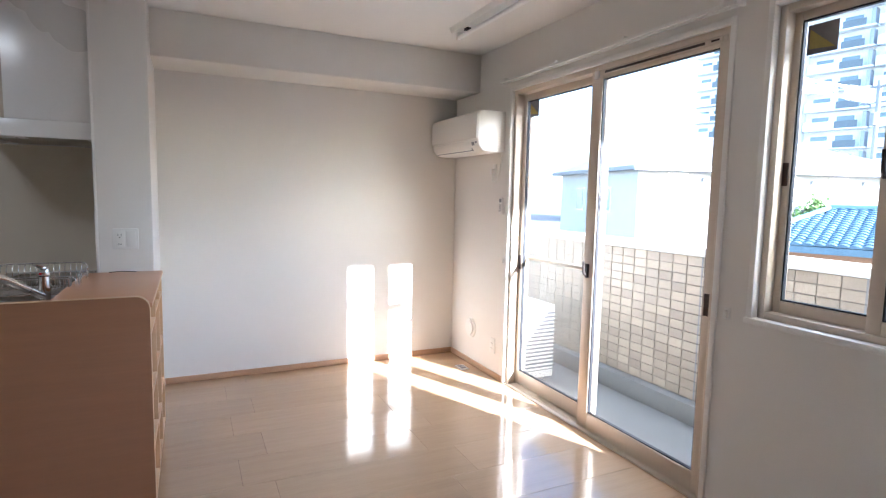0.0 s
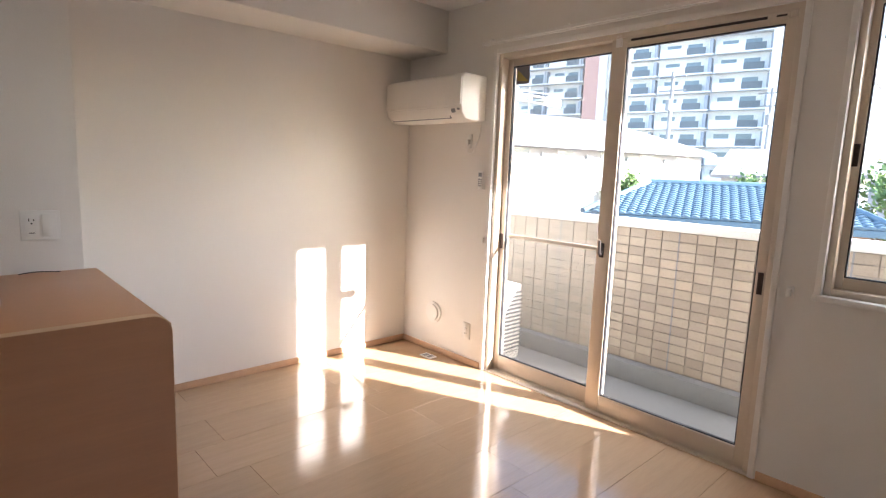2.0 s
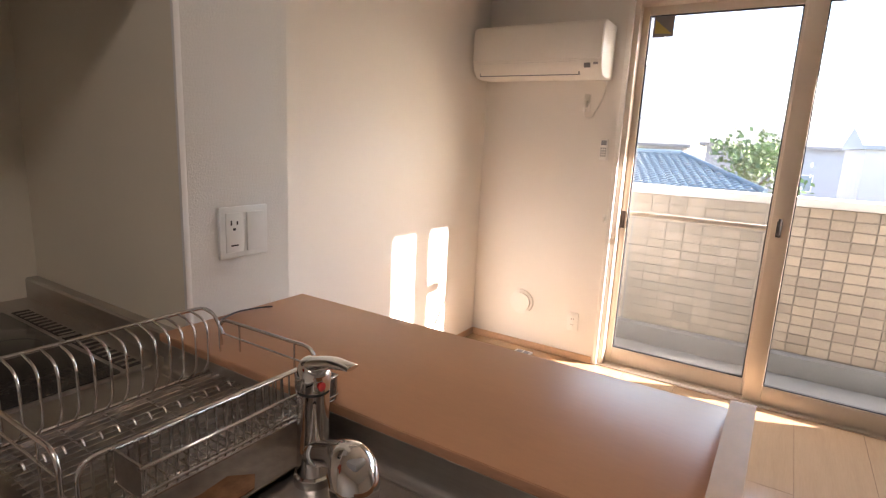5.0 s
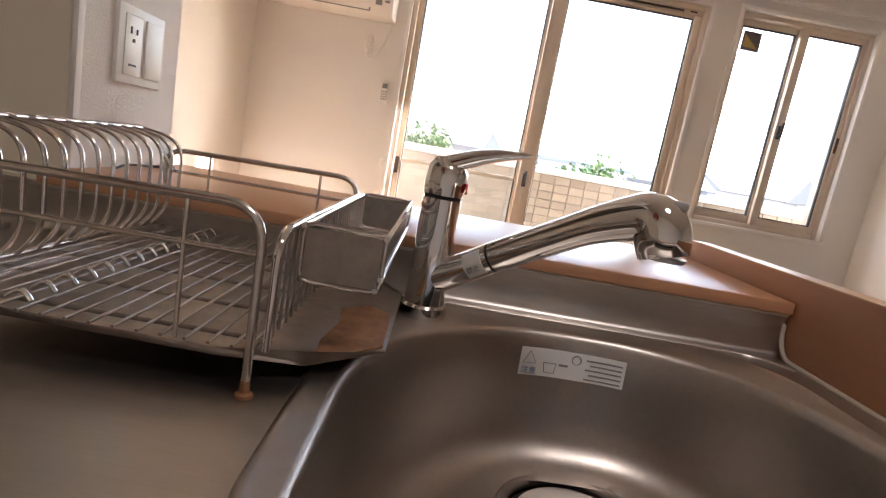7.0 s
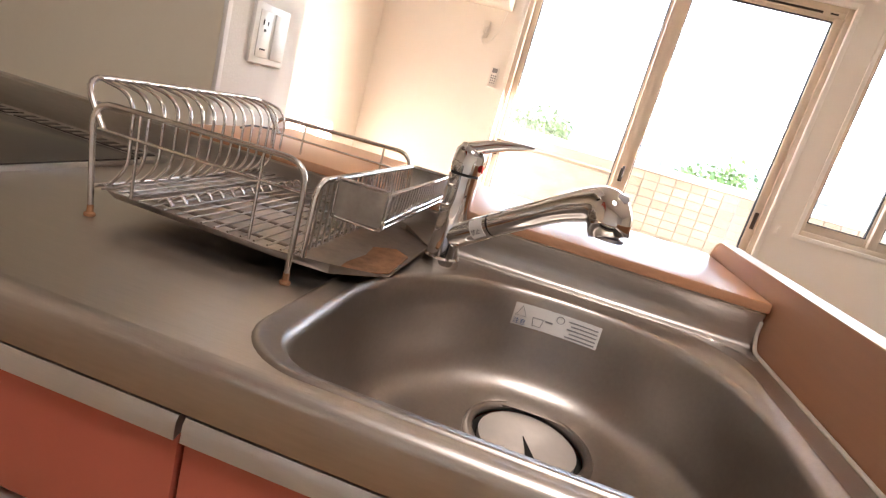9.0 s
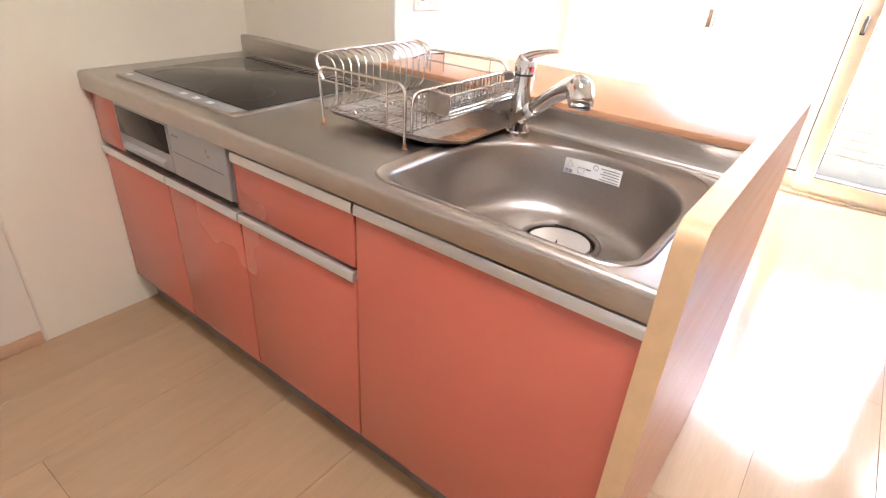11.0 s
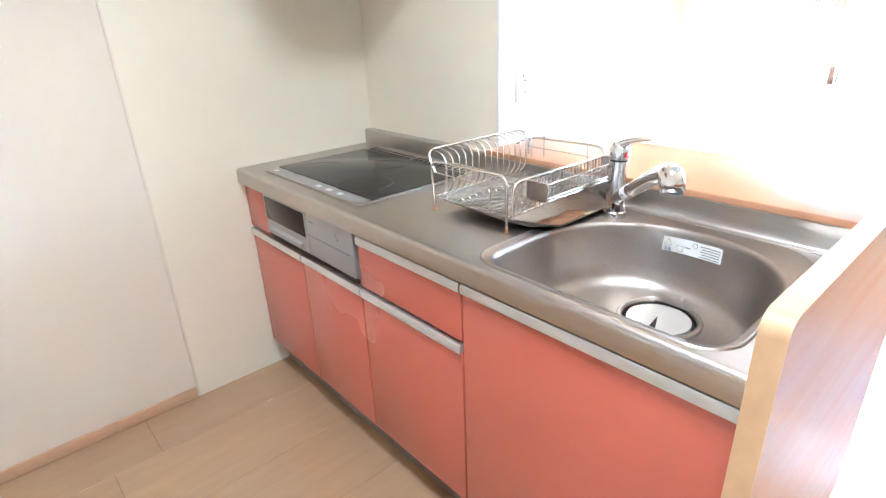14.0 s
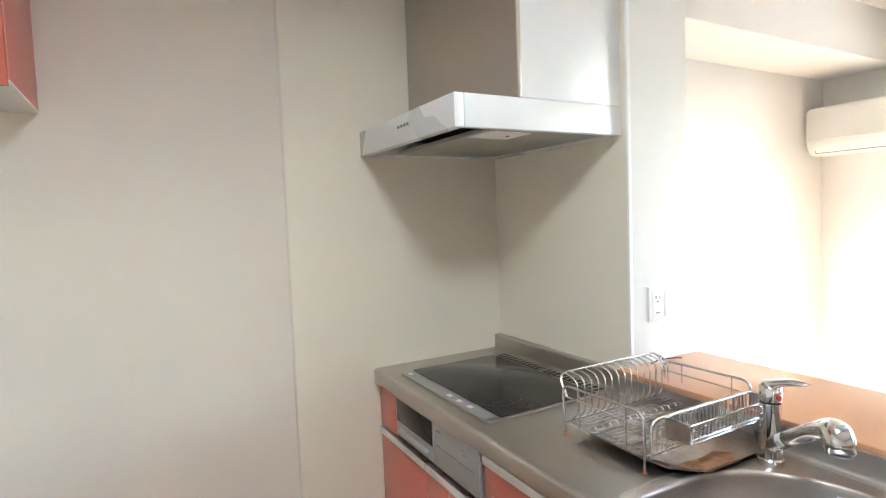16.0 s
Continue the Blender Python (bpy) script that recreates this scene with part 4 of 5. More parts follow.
part("lower_panel", prism(rounded(hx0 + 0.13, hy0 + 0.035, hx1 - 0.04, hy1 - 0.05, 0.012), 2, 1.649, 1.661, bevel=0.001), FILTER, hood, "flat baffle panel under the hood")
# near-black sheet over the baffle puts the recess's shade into colour
part("baffle_gap", box((hx0 + 0.031, hy0 + 0.021, 1.7), (hx1 - 0.031, hy1 - 0.021, 1.706)), DARKGAP, hood)
part("hood_lamp", box((-1.0, 3.3, 1.6465), (-0.86, 3.42, 1.65), 0.001), PAPER, hood, "small white lamp cover, off")
part("lamp_latch", disc((-0.9, 3.36, 1.6465), 0.006, -0.002), DARKPLASTIC, hood)
for k in range(4):
    part("switch", box((hx0 - 0.003, 3.52 + k * 0.022, 1.694), (hx0, 3.532 + k * 0.022, 1.702), 0.001), GREYPRINT, hood, "small hood switch")
wc = thing("wall_cabinet", (-2.5, 3.74, 1.75), "salmon wall cabinet with pale underside hung on the kitchen wall", "cabinet")
part("body", box((-2.95, 3.572, 1.756), (-2.092, YK - 0.001, CEIL - 0.02), 0.001), SALMONSIDE, wc)
part("underside", box((-2.95, 3.572, 1.75), (-2.092, YK - 0.001, 1.7555)), WHITEPLASTIC, wc, "pale cabinet underside")
for y0, y1 in ((-2.95, -2.53), (-2.527, -2.094)):
    part("door", box((y0, 3.552, 1.74), (y1, 3.571, CEIL - 0.02), 0.0015), SALMON, wc)

# ---- wall fittings ----
sock = thing("switch_socket", (-0.41, KY, 1.115), "white double socket and switch plate on the stub wall", "socket")
part("plate", box((-0.472, KY - 0.009, 1.058), (-0.346, KY, 1.172), 0.003), WHITEPLASTIC, sock)
part("rocker", box((-0.405, KY - 0.013, 1.071), (-0.358, KY - 0.009, 1.159), 0.002), WHITEPLASTIC, sock, "wide white rocker")
part("outlet", box((-0.458, KY - 0.011, 1.071), (-0.412, KY - 0.009, 1.159), 0.0015), WHITEPLASTIC, sock)
part("slots", boxes(*[((x, KY - 0.0122, z), (x + w, KY - 0.0108, z + h)) for x, z, w, h in ((-0.446, 1.132, 0.003, 0.01), (-0.431, 1.132, 0.003, 0.008), (-0.44, 1.12, 0.006, 0.005), (-0.446, 1.085, 0.018, 0.003))]), DARKPLASTIC, sock, "dark plug slots")
tie = solid("cable_tie", tube(bend([(-0.49, 3.2, 0.9335), (-0.44, 3.212, 0.937), (-0.38, 3.205, 0.9335), (-0.36, 3.19, 0.934)], 0.02), 0.002), DARKPLASTIC, "short dark wire end lying on the bar top", "wire")

ac = thing("air_conditioner", (1.84, 3.52, 1.7), "white wall-mounted air conditioner unit in the room corner", "air conditioner")
ay0, ay1 = 3.125, 3.895
prof = [(XE - 0.001, 1.985), (1.77, 1.988), (1.742, 1.975), (1.732, 1.95), (1.728, 1.8), (1.74, 1.745), (1.775, 1.708), (1.83, 1.7), (XE - 0.001, 1.705)]
part("casing", prism(prof, 1, ay0, ay1, bevel=0.008), ACWHITE, ac, smooth=0.9)
part("front_panel", prism([(1.7325, 1.97), (1.724, 1.95), (1.7215, 1.79), (1.7285, 1.788), (1.7325, 1.95)], 1, ay0 + 0.006, ay1 - 0.006), ACWHITE, ac)
part("louvre", prism([(1.733, 1.765), (1.7335, 1.775), (1.7625, 1.718), (1.7575, 1.716)], 1, ay0 + 0.13, ay1 - 0.045), ACWHITE, ac, "closed air louvre")
part("louvre_gap", prism([(1.7325, 1.779), (1.737, 1.781), (1.768, 1.712), (1.763, 1.711)], 1, ay0 + 0.122, ay1 - 0.038), GREYPRINT, ac, "dark louvre gap")
part("display", prism([(1.7318, 1.768), (1.7335, 1.769), (1.741, 1.745), (1.739, 1.7445)], 1, ay0 + 0.06, ay0 + 0.095), GREYPRINT, ac)
part("indicator", prism([(1.7318, 1.77), (1.7335, 1.771), (1.7365, 1.76), (1.735, 1.7595)], 1, ay0 + 0.02, ay0 + 0.045), GREYPRINT, ac)
cord = thing("aircon_plug", (XE, 3.25, 1.57), "white power plug in a wall socket with a looped cord", "socket")
part("plate", box((XE - 0.008, 3.235, 1.53), (XE, 3.275, 1.625), 0.003), WHITEPLASTIC, cord)
part("plug", box((XE - 0.034, 3.243, 1.555), (XE - 0.008, 3.267, 1.59), 0.005), WHITEPLASTIC, cord)
part("cord", tube(bend([(XE - 0.02, 3.255, 1.556), (XE - 0.02, 3.262, 1.5), (XE - 0.012, 3.22, 1.495), (XE - 0.012, 3.165, 1.6), (XE - 0.012, 3.15, 1.7)], 0.03, 6), 0.0035), WHITEPLASTIC, cord, smooth=1.5)
rem = thing("remote_control", (XE, 3.127, 1.325), "small white remote control in a wall holder", "remote control")
part("holder", box((XE - 0.012, 3.102, 1.262), (XE, 3.154, 1.33), 0.004), WHITEPLASTIC, rem)
body_r = part("body", box((XE - 0.024, 3.106, 1.266), (XE - 0.012, 3.15, 1.384), 0.004), WHITEPLASTIC, rem)
part("screen", box((XE - 0.0252, 3.113, 1.348), (XE - 0.024, 3.143, 1.374)), GREYPRINT, body_r, "grey display")
for i in range(3):
    for j in range(4):
        part("button", box((XE - 0.0256, 3.112 + i * 0.012, 1.284 + j * 0.014), (XE - 0.024, 3.12 + i * 0.012, 1.292 + j * 0.014), 0.0006), GREYPRINT, body_r)
vent = thing("wall_vent", (XE, 3.56, 0.335), "round white ventilation cover low on the wall", "vent")
part("flange", disc((XE, 3.56, 0.335), 0.078, -0.012, 0, 40, bevel=0.004), WHITEPLASTIC, vent)
part("cap", disc((XE - 0.012, 3.56, 0.335), 0.06, -0.012, 0, 40, bevel=0.005), WHITEPLASTIC, vent)
so = thing("wall_socket", (XE, 3.21, 0.275), "white wall socket near the floor", "socket")
part("plate", box((XE - 0.008, 3.178, 0.218), (XE, 3.248, 0.333), 0.003), WHITEPLASTIC, so)
part("insert", box((XE - 0.0105, 3.2, 0.235), (XE - 0.008, 3.226, 0.316), 0.001), WHITEPLASTIC, so)
part("slots", boxes(*[((XE - 0.0115, 3.205 + a, z), (XE - 0.0102, 3.208 + a, z + 0.009)) for z in (0.255, 0.29) for a in (0, 0.012)]), DARKPLASTIC, so)
hk = solid("wall_hook", box((XE - 0.022, 3.078, 0.912), (XE - 0.004, 3.094, 0.945), 0.004, box((XE - 0.005, 3.07, 0.905), (XE, 3.1, 0.955), 0.002)), WHITEPLASTIC, "small white curtain tie hook on the wall", "hook")
hk2 = solid("wall_hook", box((XE - 0.022, 1.292, 0.902), (XE - 0.004, 1.308, 0.935), 0.004, box((XE - 0.005, 1.285, 0.895), (XE, 1.315, 0.945), 0.002)), WHITEPLASTIC, "small white curtain tie hook on the wall", "hook")
fs = thing("floor_socket", (1.83, 3.47, FZ), "small white socket plate set in the floor corner", "socket")
part("plate", box((1.8, 3.42, FZ + 0.001), (1.87, 3.53, FZ + 0.008), 0.002), WHITEPLASTIC, fs)
part("lid", boxes(((1.81, 3.435, FZ + 0.008), (1.86, 3.47, FZ + 0.0095)), ((1.81, 3.48, FZ + 0.008), (1.86, 3.515, FZ + 0.0095))), GREYPRINT, fs)
lamp = thing("ceiling_light", (1.5, 2.4, CEIL), "white fluorescent batten light on the ceiling, off", "ceiling light")
part("body", prism([(1.445, CEIL - 0.001), (1.46, CEIL - 0.03), (1.54, CEIL - 0.03), (1.555, CEIL - 0.001)], 1, 1.75, 3.02, bevel=0.003), WHITEPLASTIC, lamp)
part("tube", tube([(1.5, 1.8, CEIL - 0.062), (1.5, 2.97, CEIL - 0.062)], 0.014, None, 16), PAPER, lamp, "white fluorescent tube")
for y in (1.785, 2.985):
    part("tube_holder", box((1.482, y - 0.012, CEIL - 0.08), (1.518, y + 0.012, CEIL - 0.03), 0.003), WHITEPLASTIC, lamp)
part("pull_switch", box((1.485, 2.85, CEIL - 0.044), (1.515, 2.89, CEIL - 0.03), 0.002), DARKPLASTIC, lamp)

kc = thing("kitchen_light", (-1.58, 2.2, CEIL), "unseen round white ceiling light in the kitchen, switched on", "ceiling light")
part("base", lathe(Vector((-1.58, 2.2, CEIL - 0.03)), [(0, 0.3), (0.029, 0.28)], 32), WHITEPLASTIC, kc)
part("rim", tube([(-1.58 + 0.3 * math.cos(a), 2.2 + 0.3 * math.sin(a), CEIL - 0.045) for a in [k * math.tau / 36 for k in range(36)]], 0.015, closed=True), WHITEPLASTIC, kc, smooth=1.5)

# ---- balcony ----
BX, BZ = 2.9, -0.06
solid("balcony_floor", boxes(((2.12, -1.0, BZ - 0.15), (BX + 0.15, 5.0, BZ))), CONCRETE, "grey coated balcony floor", "floor", kind="structure")
solid("balcony_kerb", box((BX - 0.09, -1.0, BZ), (BX, 5.0, 0.075), 0.006), CONCRETE, "grey upstand at the foot of the parapet", "kerb", kind="structure")
parapet = solid("balcony_parapet", box((BX + 0.006, -1.0, BZ), (BX + 0.15, 5.0, 1.03)), GROUT, "tan tiled balcony parapet", "parapet", kind="structure")
solid("parapet_cap", box((BX - 0.02, -1.0, 1.03), (BX + 0.17, 5.0, 1.085), 0.006), CAPMETAL, "white metal cap on the parapet", "trim", kind="structure")
for y in (2.2, 3.14, 1.26, 4.08, 0.3):
    solid("trim_joint", box((BX - 0.004, y - 0.005, 0.075), (BX + 0.006, y + 0.005, 1.03)), GREYPRINT, "dark sealant joint in the parapet tiles", "trim", kind="structure")
# unseen slab, sized so that its edge cuts the sun patches indoors
solid("upper_balcony", box((2.12, -1.07, 3.366), (3.76, 5.0, 3.566)), STUCCO, "unseen overhead slab added to cut the sun patches", "slab", kind="structure")
solid("outer_wall", boxes(((1.96, -6.0, -3.0), (2.115, -0.002 + 0.08, 5.6)), ((1.96, 4.06, -3.0), (2.115, 9.0, 5.6)), ((1.96, 0.08, 2.61), (2.115, 4.06, 5.6)), ((1.96, 0.08, -3.0), (2.115, 4.06, -0.125))), STUCCO, "plain outer wall of the building", "wall", kind="structure")
# added out of view to block the sun that would enter the window
solid("wing_wall", box((2.12, -0.1, -3.0), (2.52, 0.1, 5.6)), STUCCO, "unseen wall stub added to keep sun off the window", "wall", kind="structure")
unit = thing("outdoor_unit", (2.45, 3.5, BZ), "white air conditioner outdoor unit standing on the balcony", "outdoor unit")
part("body", box((2.2, 3.16, BZ + 0.05), (2.48, 3.94, 0.56), 0.012), ACWHITE, unit)
for k in range(15):
    z = 0.06 + k * 0.03
    part("louvre", box((2.215, 3.148, z), (2.465, 3.162, z + 0.012), 0.002), ACWHITE, unit)
part("grille_back", box((2.21, 3.1565, 0.05), (2.47, 3.1595, 0.51)), GREYPRINT, unit, "dark gap behind the grille")
for y in (3.3, 3.75):
    part("foot", box((2.18, y, BZ), (2.5, y + 0.06, BZ + 0.05), 0.004), DARKPLASTIC, unit)

def laundry_holder(y, z, x1):
    """A swing arm for a laundry pole: wall plate, two slim bars, a ring and a white end plate."""
    t = thing("laundry_pole_holder", (2.12, y, z), "white aluminium laundry pole arm with ring on outer wall", "laundry pole holder", "laundry pole arms")
    part("wall_plate", box((2.116, y - 0.025, z - 0.09), (2.128, y + 0.025, z + 0.09), 0.003), CAPMETAL, t)
    for dz in (-0.022, 0.022):
        part("arm_bar", box((2.128, y - 0.008, z + dz - 0.005), (x1 - 0.19, y + 0.008, z + dz + 0.005), 0.002), CAPMETAL, t)
    part("ring", tube([(2.37 + 0.022 * math.cos(a), y, z + 0.022 * math.sin(a)) for a in [k * math.tau / 24 for k in range(24)]], 0.006, seg=6, closed=True), OVENSILVER, t, "grey pole ring")
    tip_plate = part("end_plate", prism(rounded(x1 - 0.19, z - 0.03, x1, z + 0.03, 0.014), 1, y - 0.01, y + 0.01, bevel=0.002), PAPER, t, "white printed end plate")
    part("print_bar", box((x1 - 0.13, y - 0.0116, z - 0.008), (x1 - 0.06, y - 0.0104, z + 0.008)), GREYPRINT, tip_plate)
laundry_holder(3.1, 1.895, 2.72)
laundry_holder(1.2, 1.865, 2.66)

# ---- outside ----
G = -3.1
gr = bmesh.new()
gr.faces.new([gr.verts.new(p) for p in ((2.2, -1500, G), (3000, -1500, G), (3000, 1500, G), (2.2, 1500, G))])
solid("ground", gr, GROUND, "pale grey street and yards below", "ground", kind="structure")

def local(origin, along, depth):
    """Maps (u along the front, v away from it, z) to the world; the front runs from origin along the given way."""
    a = Vector((along[0], along[1], 0)).normalized()
    d = Vector((depth[0], depth[1], 0)).normalized()
    o = Vector((origin[0], origin[1], 0))
    return lambda u, v, z: o + a * u + d * v + Vector((0, 0, z))

def lbox(f, u0, v0, z0, u1, v1, z1, bm=None):
    bm = bm or bmesh.new()
    vs = [bm.verts.new(f(u, v, z)) for u in (u0, u1) for v in (v0, v1) for z in (z0, z1)]
    for q in ((0, 1, 3, 2), (4, 6, 7, 5), (0, 4, 5, 1), (2, 3, 7, 6), (0, 2, 6, 4), (1, 5, 7, 3)):
        bm.faces.new([vs[i] for i in q])
    return bm

def lroof(f, u0, u1, v0, v1, z, h, hip=0.0, over=0.5):
    bm = bmesh.new()
    u0, u1, v0, v1 = u0 - over, u1 + over, v0 - over, v1 + over
    vm = (v0 + v1) / 2
    b = [bm.verts.new(f(*p)) for p in ((u0, v0, z), (u1, v0, z), (u1, v1, z), (u0, v1, z), (u0 + hip, vm, z + h), (u1 - hip, vm, z + h))]
    lowv = [bm.verts.new(v.co - Vector((0, 0, 0.18))) for v in b[:4]]
    for q in ((0, 1, 5, 4), (2, 3, 4, 5), (1, 2, 5), (3, 0, 4)):
        bm.faces.new([b[i] for i in q])
    bm.faces.new(lowv)
    for i in range(4):
        bm.faces.new((b[i], b[(i + 1) % 4], lowv[(i + 1) % 4], lowv[i]))
    return bm

def win_on(parent, f, u, z, w, h, v=0.0):
    p = part("window", lbox(f, u - w / 2 - 0.06, v - 0.05, z - 0.06, u + w / 2 + 0.06, v + 0.02, z + h + 0.06), CAPMETAL, parent)
    part("pane", lbox(f, u - w / 2, v - 0.07, z, u + w / 2, v - 0.05, z + h), WINDARK, p)

def house(name, origin, along, depth, L, D, eave, roof_h, wall, roof, label, wins=(), hip=0.0, over=0.5, side_wins=()):
    f = local(origin, along, depth)
    t = thing(name, (origin[0], origin[1], G), label, "house")
    part("wall", lbox(f, 0, 0, G, L, D, eave - 0.05), wall, t)
    part("roof", lroof(f, 0, L, 0, D, eave + 0.13, roof_h, hip, over), roof, t)
    for u, z, w, h in wins:
        win_on(t, f, u, z, w, h)
    g = local(f(0, 0, 0), depth, (-along[0], -along[1]))
    g2 = local(f(0, 0, 0), depth, along)
    for u, z, w, h in side_wins:
        win_on(t, g2, u, z, w, h)
    return t, f

# white two-storey apartment house
apart, f = house("apartment_house", (18.0, 18.0), (14, -4), (4, 14), 14.6, 9.0, 2.75, 1.9, STUCCO, ROOFGREY, "white two-storey apartment house with hipped grey roof",
    wins=[(1.9, 2.0, 0.9, 0.55), (4.6, 2.0, 0.9, 0.55), (7.4, 2.0, 0.9, 0.55), (10.2, 2.0, 0.9, 0.55), (13.0, 2.0, 0.9, 0.55), (2.5, -1.9, 1.1, 1.2), (5.5, -1.9, 1.0, 1.2), (9.0, -1.9, 1.4, 1.2), (12.2, -1.9, 1.0, 1.2)], hip=4.0, side_wins=[(3.0, 0.8, 0.9, 1.1), (6.2, 0.8, 0.9, 1.1)])
part("gutter", lbox(f, -0.5, -0.62, 2.66, 15.1, -0.5, 2.8), SHADEWALL, apart)
for u in (3.2, 6.0, 8.8, 11.6):
    part("vent_hood", lbox(f, u - 0.1, -0.12, 2.25, u + 0.1, 0.0, 2.42), SHADEWALL, apart)
part("antenna", tube([f(5, 4, 4.4), f(5, 4, 6.2)], 0.03, tube([f(4.2, 4, 5.9), f(6.4, 4, 5.9)], 0.03)), SHADEWALL, apart)

# house with blue glazed tiles
blue, f = house("tiled_house", (14.85, 9.95), (3.2, -8.2), (8.2, 3.2), 7.0, 6.6, 0.1, 0.95, BROWNWOOD, ROOFBLUE, "low brown house with a blue glazed tile roof",
    wins=[(2.2, -1.6, 1.5, 1.1), (6.0, -1.6, 1.5, 1.1)], hip=1.6)
bm = bmesh.new()
slope = Vector((3.8, 1.5))
for r in range(17):
    for c in range(38):
        u = -0.5 + c * 0.26
        v = -0.5 + r * 0.225
        lo, hi = (v + 0.5) * 0.42, 7.5 - (v + 0.5) * 0.42
        if not (lo - 0.5 < u < hi - 0.24):
            continue
        z = 0.25 + (v + 0.5) * 0.95 / 3.8
        ring0 = [bm.verts.new(f(u + k * 0.065, v, z + 0.05 * math.sin(k * math.pi / 4) + 0.035)) for k in range(5)]
        ring1 = [bm.verts.new(f(u + k * 0.065, v + 0.25, z + 0.06 + 0.05 * math.sin(k * math.pi / 4) - 0.0)) for k in range(5)]
        low = [bm.verts.new(f(u + k * 0.065, v, z + 0.0)) for k in range(5)]
        for k in range(4):
            bm.faces.new((ring0[k], ring0[k + 1], ring1[k + 1], ring1[k]))
            bm.faces.new((low[k], low[k + 1], ring0[k + 1], ring0[k]))
rt = part("roof_tiles", bm, ROOFBLUE, blue, "rows of blue glazed roof tiles")
tagged(rt, kind="stuff")
part("ridge", tube([f(1.1, 3.3, 1.24), f(5.9, 3.3, 1.24)], 0.12, tube([f(-0.5, -0.5, 0.29), f(1.1, 3.3, 1.24)], 0.1, tube([f(7.5, -0.5, 0.29), f(5.9, 3.3, 1.24)], 0.1))), ROOFBLUE, blue)

# high apartment tower
tw = thing("apartment_tower", (92, 50, G), "tall white apartment tower with rows of balconies and a pink stripe", "apartment building")
f = local((87.0, 74.0), (8.8, -44.0), (44.0, 8.8))
part("wall", lbox(f, 0, 0, G, 45, 14, 44), TOWERWALL, tw)
part("stripe", lbox(f, 14.5, -1.9, G, 17.2, 0, 44.5), PINKSTUCCO, tw, "pink vertical stripe")
part("pier", lbox(f, 17.2, -1.9, G, 18.6, 0, 44.3), TOWERWALL, tw)
part("wing", lbox(f, 45.0, -9, G, 52.0, 14, 44.2), TOWERWALL, tw)
BAYS = [(0.3, 7.0), (7.2, 14.2), (18.9, 27.4), (27.7, 36.0), (36.3, 44.6)]
for s in range(15):
    z = G + 2.95 * s + 1.2
    for u0, u1 in BAYS:
        b = part("balcony", lbox(f, u0, -1.6, z - 0.2, u1, 0, z + 0.02, lbox(f, u0, -1.6, z + 0.02, u0 + (u1 - u0) * 0.5, -1.5, z + 1.15)), TOWERWALL, tw)
        part("railing", lbox(f, u0 + (u1 - u0) * 0.5, -1.58, z + 0.02, u0 + (u1 - u0) * 0.85, -1.53, z + 1.1), RAILDARK, b, "dark balcony railing")
        for k in (0.08, 0.48):
            part("window", lbox(f, u0 + (u1 - u0) * k, -0.06, z + 0.1, u0 + (u1 - u0) * (k + 0.27), 0.0, z + 2.0), WINDARK, b)
        part("partition", lbox(f, u1 - 0.7, -1.55, z + 0.02, u1 - 0.2, -0.05, z + 2.3), SHADEWALL, b)
    for k in range(3):
        part("wing_opening", lbox(f, 44.94, -7.5 + k * 2.4, z + 0.3, 45.0, -6.2 + k * 2.4, z + 1.8), WINDARK, tw)

# far houses
house("far_house", (34.0, 13.5), (1, -9), (9, 1), 5.5, 7, 1.6, 1.7, STUCCO, ROOFGREY, "white house with grey gable roof", wins=[(1.5, -0.6, 1, 1), (4.0, -0.6, 1, 1)])
house("far_house", (42.0, 7.6), (1, -9), (9, 1), 9.5, 8, 1.9, 1.5, SHADEWALL, ROOFGREY, "grey house with low gable roof", wins=[(2, -0.9, 1.2, 1), (6, -0.9, 1.2, 1)])
house("far_house", (29.5, -0.4), (0.4, -9), (9, 0.4), 7.4, 7, 1.85, 0.9, STUCCO, SHADEWALL, "white box-shaped house with shallow grey roof", wins=[(1.6, 0.9, 0.3, 0.4), (4.4, 0.9, 0.45, 0.5), (4.4, -1.3, 0.5, 0.6), (5.3, -1.3, 0.4, 0.6)], over=0.15)
house("far_house", (50.0, -12.0), (-1, -9), (9, -1), 10, 8, 1.9, 1.6, SHADEWALL, ROOFGREY, "grey house with gable roof", wins=[(2, -0.9, 1.2, 1), (6, -0.9, 1.2, 1)])
house("far_house", (36.0, -24.0), (-3, -8), (8, -3), 9, 8, 2.2, 1.7, STUCCO, ROOFGREY, "white house with grey gable roof", wins=[(2, -0.6, 1.2, 1), (6, -0.6, 1.2, 1)])
house("far_house", (70.0, 6.0), (0, -1), (1, 0), 30, 10, 3.0, 2.0, SHADEWALL, ROOFGREY, "long grey building far behind the houses", wins=[(4 + 4 * k, 0.4, 1.5, 1.2) for k in range(6)])
house("far_house", (62.0, -30.0), (0, -1), (1, 0), 24, 10, 2.6, 2.0, STUCCO, ROOFGREY, "long white building far behind the houses", wins=[(4 + 4 * k, 0.4, 1.5, 1.2) for k in range(5)])

